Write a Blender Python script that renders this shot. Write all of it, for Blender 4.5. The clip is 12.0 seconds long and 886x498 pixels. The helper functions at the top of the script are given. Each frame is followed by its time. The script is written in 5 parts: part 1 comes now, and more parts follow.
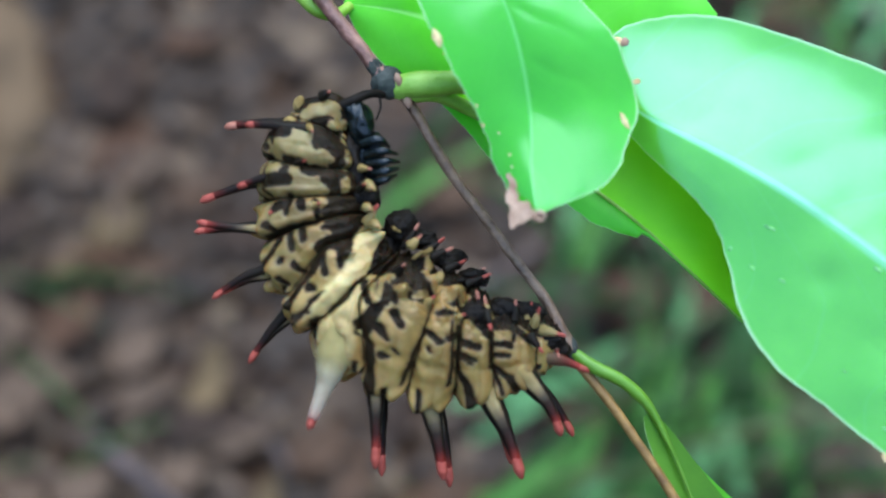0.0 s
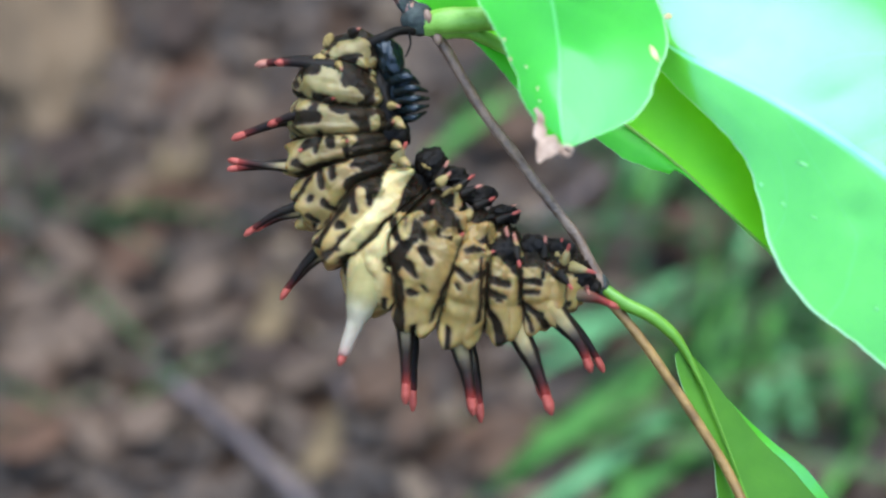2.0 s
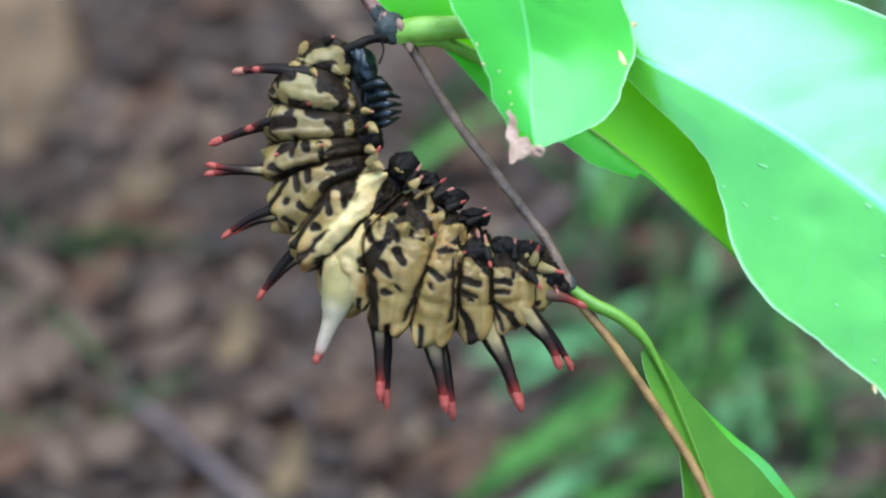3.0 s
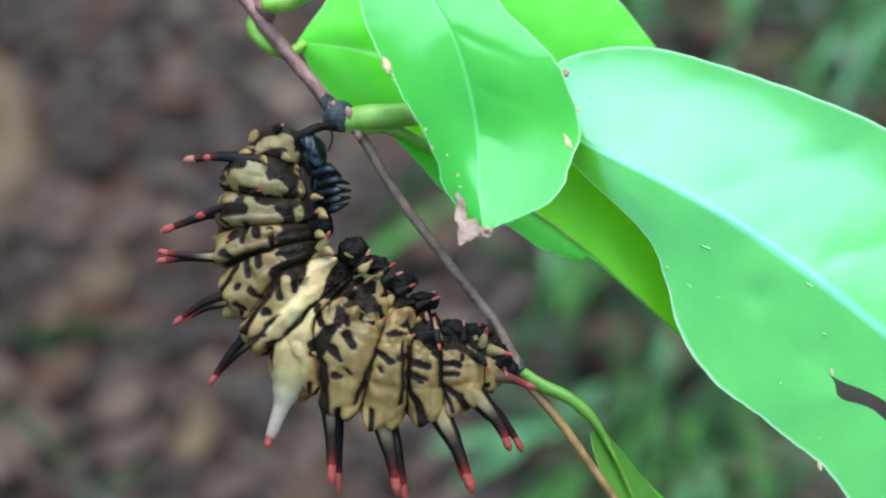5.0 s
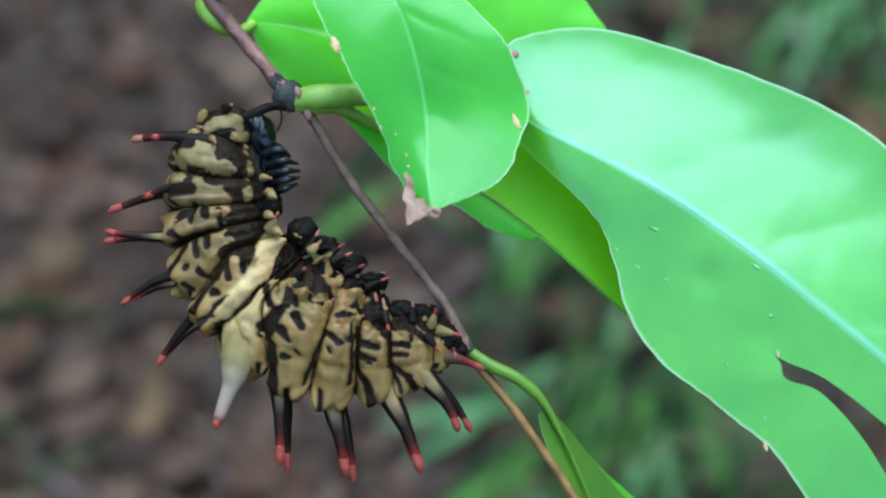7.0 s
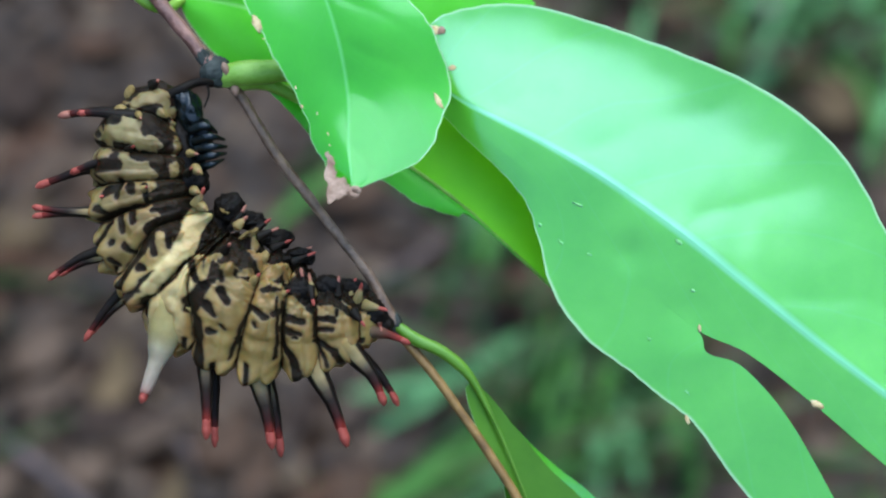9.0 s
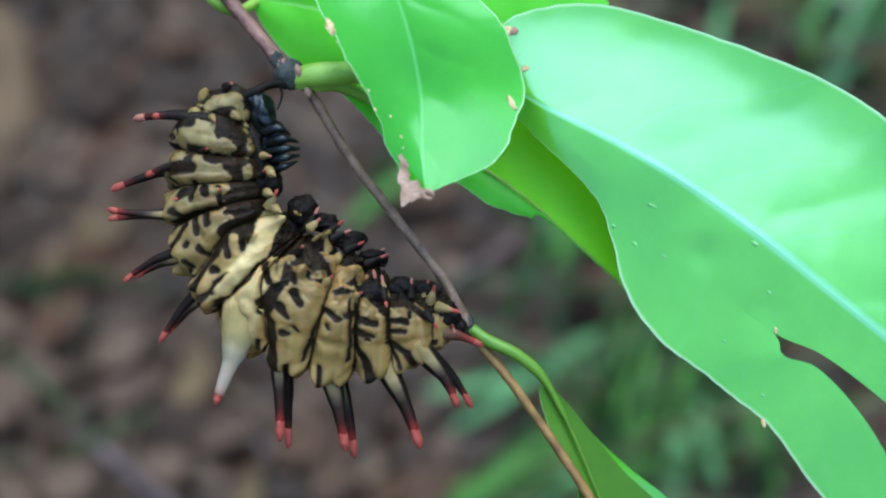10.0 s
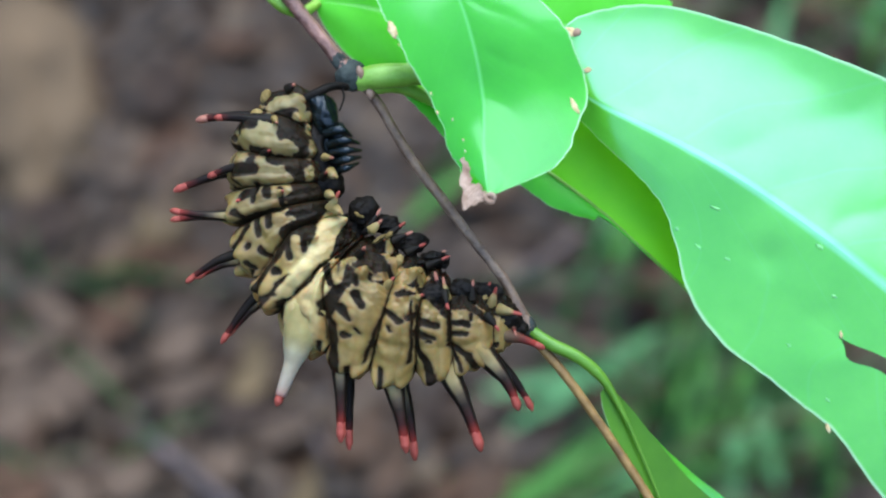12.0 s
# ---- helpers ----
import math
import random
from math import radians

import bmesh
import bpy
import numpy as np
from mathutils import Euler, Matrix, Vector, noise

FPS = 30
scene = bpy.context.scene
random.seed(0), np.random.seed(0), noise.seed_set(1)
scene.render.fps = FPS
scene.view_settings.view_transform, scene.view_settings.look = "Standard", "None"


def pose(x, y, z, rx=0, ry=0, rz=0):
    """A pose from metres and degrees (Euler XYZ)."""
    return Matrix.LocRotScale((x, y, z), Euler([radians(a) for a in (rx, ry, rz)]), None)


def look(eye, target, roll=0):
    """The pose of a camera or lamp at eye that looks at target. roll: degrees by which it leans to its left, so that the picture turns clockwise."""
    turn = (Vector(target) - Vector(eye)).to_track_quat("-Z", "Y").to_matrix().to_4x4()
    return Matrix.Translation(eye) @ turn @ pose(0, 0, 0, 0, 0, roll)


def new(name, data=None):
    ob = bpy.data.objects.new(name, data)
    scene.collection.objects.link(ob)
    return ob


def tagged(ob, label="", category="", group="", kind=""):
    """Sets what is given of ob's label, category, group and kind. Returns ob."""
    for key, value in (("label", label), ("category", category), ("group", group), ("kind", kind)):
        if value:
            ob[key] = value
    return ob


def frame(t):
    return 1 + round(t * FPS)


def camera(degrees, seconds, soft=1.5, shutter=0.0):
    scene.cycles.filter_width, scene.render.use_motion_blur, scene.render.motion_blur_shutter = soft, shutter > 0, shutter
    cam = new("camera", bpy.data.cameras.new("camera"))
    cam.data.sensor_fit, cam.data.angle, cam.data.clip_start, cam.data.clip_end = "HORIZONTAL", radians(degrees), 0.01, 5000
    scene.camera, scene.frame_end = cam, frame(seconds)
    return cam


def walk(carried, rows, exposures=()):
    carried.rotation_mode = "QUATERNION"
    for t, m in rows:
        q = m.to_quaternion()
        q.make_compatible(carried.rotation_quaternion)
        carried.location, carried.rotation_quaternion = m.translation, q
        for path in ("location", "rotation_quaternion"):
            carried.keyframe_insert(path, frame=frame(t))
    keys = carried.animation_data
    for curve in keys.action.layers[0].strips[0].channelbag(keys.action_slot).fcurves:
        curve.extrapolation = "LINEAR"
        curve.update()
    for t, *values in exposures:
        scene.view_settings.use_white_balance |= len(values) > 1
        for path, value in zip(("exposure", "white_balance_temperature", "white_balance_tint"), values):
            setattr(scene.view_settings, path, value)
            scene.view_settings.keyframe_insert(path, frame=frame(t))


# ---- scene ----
cam = camera(30.0, 12.0, soft=2.2)
cam.data.dof.use_dof = True
cam.data.dof.focus_distance = 0.192
cam.data.dof.aperture_fstop = 12.0

PATH = [
    (0, -0.02828, -0.00079, 0.45158, 32.390, -2.077, -0.563),
    (0.5, -0.02589, 0.00080, 0.45073, 31.779, -0.270, 0.575),
    (1, -0.02425, 0.00042, 0.45034, 30.682, 0.110, 0.820),
    (1.5, -0.02329, 0.00038, 0.45050, 29.872, 0.424, 0.857),
    (2, -0.02294, -0.00029, 0.45237, 29.945, 0.297, 0.731),
    (2.5, -0.02491, -0.00336, 0.45390, 30.711, -0.550, 0.197),
    (4.3, -0.02210, -0.00873, 0.45546, 31.887, -0.942, -0.803),
    (4.5, -0.02208, -0.00870, 0.45523, 32.441, -1.042, -0.941),
    (5, -0.02277, -0.00870, 0.45625, 34.501, -1.538, -1.360),
    (5.5, -0.02236, -0.00805, 0.45640, 35.101, -1.790, -1.541),
    (6, -0.02170, -0.00680, 0.45710, 34.658, -2.070, -1.614),
    (6.5, -0.02269, -0.00713, 0.45721, 34.077, -2.674, -2.002),
    (7, -0.02180, -0.00811, 0.45679, 33.624, -2.845, -2.048),
    (7.2, -0.02118, -0.00820, 0.45638, 33.435, -2.795, -2.170),
    (9, -0.01447, -0.00864, 0.45853, 32.619, -3.138, -2.264),
    (9.5, -0.01297, -0.00762, 0.45873, 32.367, -3.071, -2.168),
    (10, -0.01385, -0.00770, 0.45840, 32.415, -0.816, -0.885),
    (10.5, -0.01353, -0.00836, 0.45782, 32.694, 0.047, -0.240),
    (11, -0.01309, -0.00811, 0.45798, 32.626, 0.498, -0.017),
    (11.5, -0.01269, -0.00700, 0.45853, 32.271, 0.889, 0.264),
    (12, -0.01456, -0.00695, 0.45824, 32.321, 0.697, 0.314),
]
BRIGHT = 2.2
EXPOSURES = [(0, 0.04), (0.5, 0.36), (1, 0.5), (2, 0.44), (2.5, 0.36), (4.5, 0.25), (5, 0.08), (5.5, -0.03), (7, -0.18), (9, -0.18), (10, -0.13), (11, -0.05), (12, 0.1)]
walk(cam, [(t, pose(x, y, z, rx, ry, rz)) for t, x, y, z, rx, ry, rz in PATH], [(t, BRIGHT + e) for t, e in EXPOSURES])

# ---- light: a bright overcast sky over a shaded bank ----
world = bpy.data.worlds.new("sky")
world.use_nodes = True
scene.world = world
sky = world.node_tree.nodes.new("ShaderNodeTexSky")
sky.sky_type = "NISHITA"
sky.sun_disc = False
sky.sun_elevation = radians(64)
sky.sun_rotation = radians(13)
sky.air_density = 1.3
sky.dust_density = 0.4
sky.ozone_density = 3.0
world.node_tree.nodes["Background"].inputs["Strength"].default_value = 0.15
world.node_tree.links.new(sky.outputs[0], world.node_tree.nodes["Background"].inputs["Color"])
sun_data = bpy.data.lights.new("sun", "SUN")
sun_data.energy = 1.0
sun_data.angle = radians(58)
sun_data.color = (0.83, 0.935, 1.0)
sun = new("sun", sun_data)
sun.matrix_world = look((0.2, 0.1 + 0.85, 0.3 + 1.8), (0, 0.1, 0.3))

MM = 0.001
# the plant is placed and shaped to fit the camera's view
# its axes, in millimetres: u to the right, v up, w out towards the camera
PLANT = pose(0, 0.0975, 0.2928, 30)


# ---- materials ----
def nodes_of(name):
    m = bpy.data.materials.new(name)
    m.use_nodes = True
    return m, m.node_tree.nodes, m.node_tree.links, m.node_tree.nodes["Principled BSDF"]


def ramp(nt, fac, stops):
    r = nt.nodes.new("ShaderNodeValToRGB")
    while len(r.color_ramp.elements) < len(stops):
        r.color_ramp.elements.new(0.5)
    for e, (p, c) in zip(r.color_ramp.elements, stops):
        e.position, e.color = p, (*c, 1)
    nt.links.new(fac, r.inputs[0])
    return r.outputs[0]


def noise_tex(nt, scale, detail=4, rough=0.6, coord="Object"):
    tc = nt.nodes.new("ShaderNodeTexCoord")
    n = nt.nodes.new("ShaderNodeTexNoise")
    n.inputs["Scale"].default_value, n.inputs["Detail"].default_value = scale, detail
    n.inputs["Roughness"].default_value = rough
    nt.links.new(tc.outputs[coord], n.inputs["Vector"])
    return n.outputs["Fac"]


def bump(nt, height, dist, strength=0.6):
    b = nt.nodes.new("ShaderNodeBump")
    b.inputs["Distance"].default_value, b.inputs["Strength"].default_value = dist, strength
    nt.links.new(height, b.inputs["Height"])
    nt.links.new(b.outputs[0], nt.nodes["Principled BSDF"].inputs["Normal"])


def mix(nt, fac, a, b, how="MIX"):
    n = nt.nodes.new("ShaderNodeMix")
    n.data_type, n.blend_type = "RGBA", how
    for sock, val in ((n.inputs[0], fac), (n.inputs[6], a), (n.inputs[7], b)):
        if isinstance(val, (int, float)):
            sock.default_value = val
        elif isinstance(val, tuple):
            sock.default_value = (*val, 1)
        else:
            nt.links.new(val, sock)
    return n.outputs[2]


def attribute(nt, name):
    a = nt.nodes.new("ShaderNodeAttribute")
    a.attribute_name = name
    return a.outputs["Fac"]


def plain(name, dark, light, scale, rough=0.6, dist=0.0002, spec=0.5, detail=5):
    m, n, l, b = nodes_of(name)
    f = noise_tex(m.node_tree, scale, detail)
    col = ramp(m.node_tree, f, [(0.3, dark), (0.7, light)])
    l.new(col, b.inputs["Base Color"])
    b.inputs["Roughness"].default_value = rough
    b.inputs["Specular IOR Level"].default_value = spec
    if dist:
        bump(m.node_tree, noise_tex(m.node_tree, scale * 4, 3), dist)
    return m


def leaf_material(name, dark, light, rib, rough=0.38, translucent=0.16, spec=0.5, wax=0.0, rib_wide=0.028, rib_much=0.55, gloss_tint=(1, 1, 1), ior=1.5):
    m, n, l, b = nodes_of(name)
    nt = m.node_tree
    uv = n.new("ShaderNodeUVMap")
    uv.uv_map = "leaf"
    sep = n.new("ShaderNodeSeparateXYZ")
    l.new(uv.outputs[0], sep.inputs[0])
    across = n.new("ShaderNodeMath"); across.operation = "ABSOLUTE"
    l.new(sep.outputs[1], across.inputs[0])
    # side veins run forward from the midrib
    slant = n.new("ShaderNodeMath"); slant.operation = "MULTIPLY_ADD"
    l.new(across.outputs[0], slant.inputs[0]); slant.inputs[1].default_value = -0.28
    l.new(sep.outputs[0], slant.inputs[2])
    wob = n.new("ShaderNodeMath"); wob.operation = "MULTIPLY_ADD"
    l.new(noise_tex(nt, 60, 2), wob.inputs[0]); wob.inputs[1].default_value = 0.06
    l.new(slant.outputs[0], wob.inputs[2])
    times_ = n.new("ShaderNodeMath"); times_.operation = "MULTIPLY"
    l.new(wob.outputs[0], times_.inputs[0]); times_.inputs[1].default_value = 7.0
    frac = n.new("ShaderNodeMath"); frac.operation = "PINGPONG"
    l.new(times_.outputs[0], frac.inputs[0]); frac.inputs[1].default_value = 0.5
    vein = ramp(nt, frac.outputs[0], [(0.0, (1, 1, 1)), (0.035, (0, 0, 0))])
    ribf = ramp(nt, across.outputs[0], [(rib_wide * 0.25, (1, 1, 1)), (rib_wide, (0, 0, 0))])
    base = ramp(nt, noise_tex(nt, 90, 6, 0.65), [(0.3, dark), (0.7, light)])
    patch = ramp(nt, noise_tex(nt, 25, 3), [(0.35, (0.82, 0.9, 0.8)), (0.7, (1.1, 1.08, 1.1))])
    base = mix(nt, 1.0, base, patch, "MULTIPLY")
    soft = n.new("ShaderNodeMath"); soft.operation = "MULTIPLY"
    l.new(vein, soft.inputs[0]); soft.inputs[1].default_value = 0.04
    base = mix(nt, soft.outputs[0], base, rib)
    ribm = n.new("ShaderNodeMath"); ribm.operation = "MULTIPLY"
    l.new(ribf, ribm.inputs[0]); ribm.inputs[1].default_value = rib_much
    base = mix(nt, ribm.outputs[0], base, rib)
    # thin pale margin and small scars
    edge = ramp(nt, across.outputs[0], [(0.978, (0, 0, 0)), (0.993, (0.7, 0.7, 0.7))])
    base = mix(nt, edge, base, (0.50, 0.68, 0.34))
    scar = ramp(nt, noise_tex(nt, 210, 2, 0.5), [(0.765, (0, 0, 0)), (0.79, (0.8, 0.8, 0.8))])
    base = mix(nt, scar, base, (0.62, 0.62, 0.38))
    l.new(base, b.inputs["Base Color"])
    b.inputs["Roughness"].default_value = rough
    b.inputs["Specular IOR Level"].default_value = spec
    # gloss tinted blue to stand in for blue sky light on the blade
    b.inputs["Specular Tint"].default_value = (*gloss_tint, 1)
    b.inputs["IOR"].default_value = ior
    b.inputs["Coat Weight"].default_value = wax
    b.inputs["Coat Roughness"].default_value = 0.24
    b.inputs["Coat IOR"].default_value = 1.9
    high = n.new("ShaderNodeMath"); high.operation = "ADD"
    l.new(soft.outputs[0], high.inputs[0]); l.new(noise_tex(nt, 300, 4), high.inputs[1])
    bump(nt, high.outputs[0], 0.00008, 0.4)
    tr = n.new("ShaderNodeBsdfTranslucent")
    l.new(mix(nt, 1.0, base, (1.0, 1.25, 0.35), "MULTIPLY"), tr.inputs[0])
    sh = n.new("ShaderNodeMixShader"); sh.inputs[0].default_value = translucent
    l.new(b.outputs[0], sh.inputs[1]); l.new(tr.outputs[0], sh.inputs[2])
    l.new(sh.outputs[0], n["Material Output"].inputs["Surface"])
    return m


def skin_material(name, light_a, light_b, flush):
    m, n, l, b = nodes_of(name)
    nt = m.node_tree
    pale = ramp(nt, noise_tex(nt, 170, 4, 0.55), [(0.3, light_a), (0.7, light_b)])
    # a warm flush in the middle of the rings, greener skin between
    pale = mix(nt, ramp(nt, noise_tex(nt, 130, 3), [(0.5, (0, 0, 0)), (0.72, (0.6, 0.6, 0.6))]), pale, flush)
    pale = mix(nt, ramp(nt, noise_tex(nt, 95, 2), [(0.52, (0, 0, 0)), (0.72, (0.32, 0.32, 0.32))]), pale, (0.16, 0.125, 0.036))
    pale = mix(nt, ramp(nt, attribute(nt, "pale"), [(0.2, (0, 0, 0)), (0.8, (1, 1, 1))]), pale, ramp(nt, noise_tex(nt, 160, 4), [(0.3, (0.36, 0.235, 0.082)), (0.7, (0.54, 0.395, 0.155))]))
    black = ramp(nt, noise_tex(nt, 400, 4), [(0.35, (0.007, 0.0042, 0.0018)), (0.75, (0.027, 0.0165, 0.0075))])
    # the fore rings mix to a duller olive, also standing in for shade there
    pale = mix(nt, attribute(nt, "fore"), pale, ramp(nt, noise_tex(nt, 170, 4), [(0.3, (0.105, 0.072, 0.020)), (0.7, (0.215, 0.155, 0.048))]))
    # faint brown stipple and fine wrinkles
    speck = ramp(nt, noise_tex(nt, 520, 3, 0.6), [(0.62, (0, 0, 0)), (0.76, (0.45, 0.45, 0.45))])
    pale = mix(nt, speck, pale, (0.085, 0.055, 0.024))
    pale = mix(nt, 0.22, pale, ramp(nt, noise_tex(nt, 900, 4, 0.6), [(0.32, (0.55, 0.52, 0.47)), (0.62, (1.2, 1.2, 1.2))]), "MULTIPLY")
    d = ramp(nt, attribute(nt, "dark"), [(0.36, (0, 0, 0)), (0.62, (1, 1, 1))])
    # brown rim where a black mark runs out
    rim = ramp(nt, attribute(nt, "dark"), [(0.0, (0, 0, 0)), (0.2, (0.25, 0.25, 0.25)), (0.42, (0.7, 0.7, 0.7)), (0.6, (0.6, 0.6, 0.6)), (0.8, (0, 0, 0))])
    pale = mix(nt, rim, pale, (0.095, 0.058, 0.024))
    l.new(mix(nt, d, pale, black), b.inputs["Base Color"])
    b.inputs["Roughness"].default_value = 0.48
    l.new(ramp(nt, attribute(nt, "dark"), [(0.4, (0.35, 0.35, 0.35)), (0.6, (0.06, 0.06, 0.06))]), b.inputs["Specular IOR Level"])
    b.inputs["Subsurface Weight"].default_value = 0.4
    b.inputs["Subsurface Scale"].default_value = 0.0009
    bump(nt, noise_tex(nt, 600, 4, 0.55), 0.00006, 0.35)
    return m


def along_material(name, stops, rough=0.45, streak=0.0):
    """Colour runs along a spine; streak darkens its two edges, as the black stripes of the hind spines do."""
    m, n, l, b = nodes_of(name)
    nt = m.node_tree
    c = ramp(nt, attribute(nt, "along"), stops)
    if streak:
        e = n.new("ShaderNodeMath"); e.operation = "MULTIPLY_ADD"
        l.new(noise_tex(nt, 240, 3), e.inputs[0]); e.inputs[1].default_value = 0.5
        l.new(attribute(nt, "edge"), e.inputs[2])
        side = ramp(nt, e.outputs[0], [(0.72, (0, 0, 0)), (0.92, (streak, streak, streak))])
        side = mix(nt, 1.0, side, ramp(nt, attribute(nt, "along"), [(0.0, (0.8, 0.8, 0.8)), (0.16, (1, 1, 1)), (0.8, (1, 1, 1)), (1.0, (0, 0, 0))]), "MULTIPLY")
        c = mix(nt, side, c, (0.011, 0.0075, 0.005))
    c = mix(nt, 0.35, c, ramp(nt, noise_tex(nt, 500, 4), [(0.3, (0.45, 0.45, 0.45)), (0.7, (1.2, 1.2, 1.2))]), "MULTIPLY")
    l.new(c, b.inputs["Base Color"])
    b.inputs["Roughness"].default_value = rough
    b.inputs["Specular IOR Level"].default_value = 0.07
    b.inputs["Subsurface Weight"].default_value = 0.15
    b.inputs["Subsurface Scale"].default_value = 0.0006
    bump(nt, noise_tex(nt, 1200, 3), 0.00006, 0.4)
    return m


LEAF = leaf_material("leaf_upper", (0.042, 0.35, 0.009), (0.062, 0.42, 0.015), (0.17, 0.55, 0.14), rough=0.19, spec=0.55, rib_wide=0.032, rib_much=0.5, gloss_tint=(0.7, 0.93, 1.0), ior=1.48)
LEAF_SHEEN = leaf_material("leaf_glossy", (0.090, 0.40, 0.022), (0.124, 0.475, 0.036), (0.24, 0.60, 0.36), rough=0.24, spec=0.9, translucent=0.16, rib_wide=0.05, rib_much=0.55, gloss_tint=(0.52, 0.79, 1.0), ior=1.55)
LEAF_UNDER = leaf_material("leaf_under", (0.25, 0.80, 0.004), (0.32, 0.88, 0.008), (0.40, 0.80, 0.05), rough=0.45, translucent=0.12, spec=0.3)
LEAF_MID = leaf_material("leaf_back", (0.088, 0.56, 0.013), (0.125, 0.67, 0.024), (0.34, 0.76, 0.2), rough=0.4, spec=0.4, translucent=0.22, rib_wide=0.06, rib_much=0.6)
LEAF_YOUNG = leaf_material("leaf_young", (0.054, 0.165, 0.004), (0.088, 0.235, 0.009), (0.19, 0.42, 0.03), rough=0.45, spec=0.3)
PETIOLE = plain("petiole_green", (0.17, 0.35, 0.020), (0.35, 0.56, 0.075), 300, 0.45)
PETIOLE_DEEP = plain("petiole_deep_green", (0.070, 0.185, 0.006), (0.135, 0.29, 0.018), 300, 0.5)
BARK_RED = plain("bark_violet_brown", (0.072, 0.027, 0.018), (0.36, 0.165, 0.108), 300, 0.5, 0.0005)
BARK_GREY = plain("bark_grey_brown", (0.074, 0.037, 0.019), (0.29, 0.168, 0.090), 420, 0.5, 0.0005)
BARK_TAN = plain("bark_tan", (0.115, 0.052, 0.010), (0.33, 0.175, 0.042), 350, 0.6, 0.0003)
NODE_DARK = plain("node_blue_green", (0.006, 0.010, 0.0075), (0.075, 0.080, 0.062), 520, 0.6, 0.0003, 0.2)
SCAR = plain("leaf_scar_orange", (0.26, 0.13, 0.07), (0.40, 0.23, 0.14), 700, 0.6)
WITHER = plain("withered_tissue", (0.21, 0.11, 0.06), (0.50, 0.32, 0.21), 600, 0.8, 0.0005)
SPOT = plain("dry_spot", (0.46, 0.27, 0.085), (0.78, 0.60, 0.30), 1700, 0.7)
SKIN = skin_material("caterpillar_skin", (0.165, 0.095, 0.021), (0.345, 0.218, 0.058), (0.34, 0.155, 0.038))
GLOSS = plain("shiny_black", (0.0008, 0.0020, 0.0020), (0.0042, 0.0085, 0.0080), 700, 0.27, 0.0002, 0.4)
BLACK = plain("velvet_black", (0.003, 0.002, 0.0011), (0.014, 0.009, 0.0048), 600, 0.6, 0.0002, 0.12)
RED = plain("coral_red", (0.23, 0.0342, 0.02), (0.391, 0.0808, 0.052), 600, 0.55, 0.0002, 0.2)
PINK = plain("pale_pink", (0.25, 0.07, 0.04), (0.40, 0.16, 0.10), 600, 0.55, 0.0002, 0.2)
CREAM = plain("cream_skin", (0.13, 0.080, 0.022), (0.33, 0.22, 0.075), 700, 0.6, 0.0004, 0.08)
HORN_DARK = along_material("tubercle_dark", [(0.0, (0.016, 0.011, 0.006)), (0.2, (0.014, 0.010, 0.006)), (0.4, (0.014, 0.010, 0.006)), (0.85, (0.013, 0.007, 0.005)), (1.0, (0.08, 0.012, 0.008))], streak=0.8)
HORN_GREY = along_material("tubercle_grey", [(0.0, (0.27, 0.175, 0.055)), (0.26, (0.27, 0.195, 0.085)), (0.44, (0.09, 0.064, 0.038)), (0.62, (0.026, 0.017, 0.011)), (0.84, (0.04, 0.011, 0.008)), (1.0, (0.20, 0.024, 0.016))], streak=1.0)
HORN_WHITE = along_material("tubercle_white", [(0.0, (0.35, 0.255, 0.09)), (0.25, (0.35, 0.265, 0.10)), (0.45, (0.36, 0.29, 0.17)), (0.9, (0.31, 0.235, 0.165)), (1.0, (0.33, 0.17, 0.12))])
HORN_SAND = along_material("tubercle_sand", [(0.0, (0.20, 0.135, 0.042)), (0.5, (0.30, 0.215, 0.085)), (1.0, (0.32, 0.13, 0.06))])
HORN_ROSE = along_material("tubercle_rose", [(0.0, (0.16, 0.12, 0.05)), (0.3, (0.10, 0.055, 0.03)), (0.7, (0.11, 0.022, 0.014)), (1.0, (0.26, 0.032, 0.022))])

SOIL = plain("forest_soil", (0.02139, 0.01076, 0.005625), (0.0978, 0.0513, 0.02695), 38, 0.95, 0.004, 0.2, 8)
STONE = plain("tan_stone", (0.05789, 0.0355, 0.01828), (0.1464, 0.08908, 0.04631), 45, 0.9, 0.002, 0.2, 8)
STICK = plain("grey_stick", (0.070, 0.050, 0.043), (0.160, 0.115, 0.098), 90, 0.85, 0.001, 0.2)
DEAD_BLADE = plain("pale_dead_blade", (0.15, 0.12, 0.10), (0.27, 0.225, 0.19), 90, 0.85, 0.001, 0.2)
LITTER = [
    plain("dead_leaf_brown", (0.04192, 0.02275, 0.01289), (0.1066, 0.05709, 0.03125), 60, 0.85, 0.001, 0.2),
    plain("dead_leaf_rust", (0.04716, 0.02193, 0.01133), (0.1135, 0.05461, 0.02812), 60, 0.85, 0.001, 0.2),
    plain("dead_leaf_tan", (0.08069, 0.05097, 0.02337), (0.146, 0.09319, 0.044), 60, 0.85, 0.001, 0.2),
    plain("dead_leaf_grey", (0.06112, 0.03723, 0.02265), (0.1309, 0.08026, 0.04922), 60, 0.85, 0.001, 0.2),
    plain("dead_leaf_dark", (0.0210, 0.0122, 0.0082), (0.055, 0.0315, 0.0195), 60, 0.9, 0.001, 0.2),
]
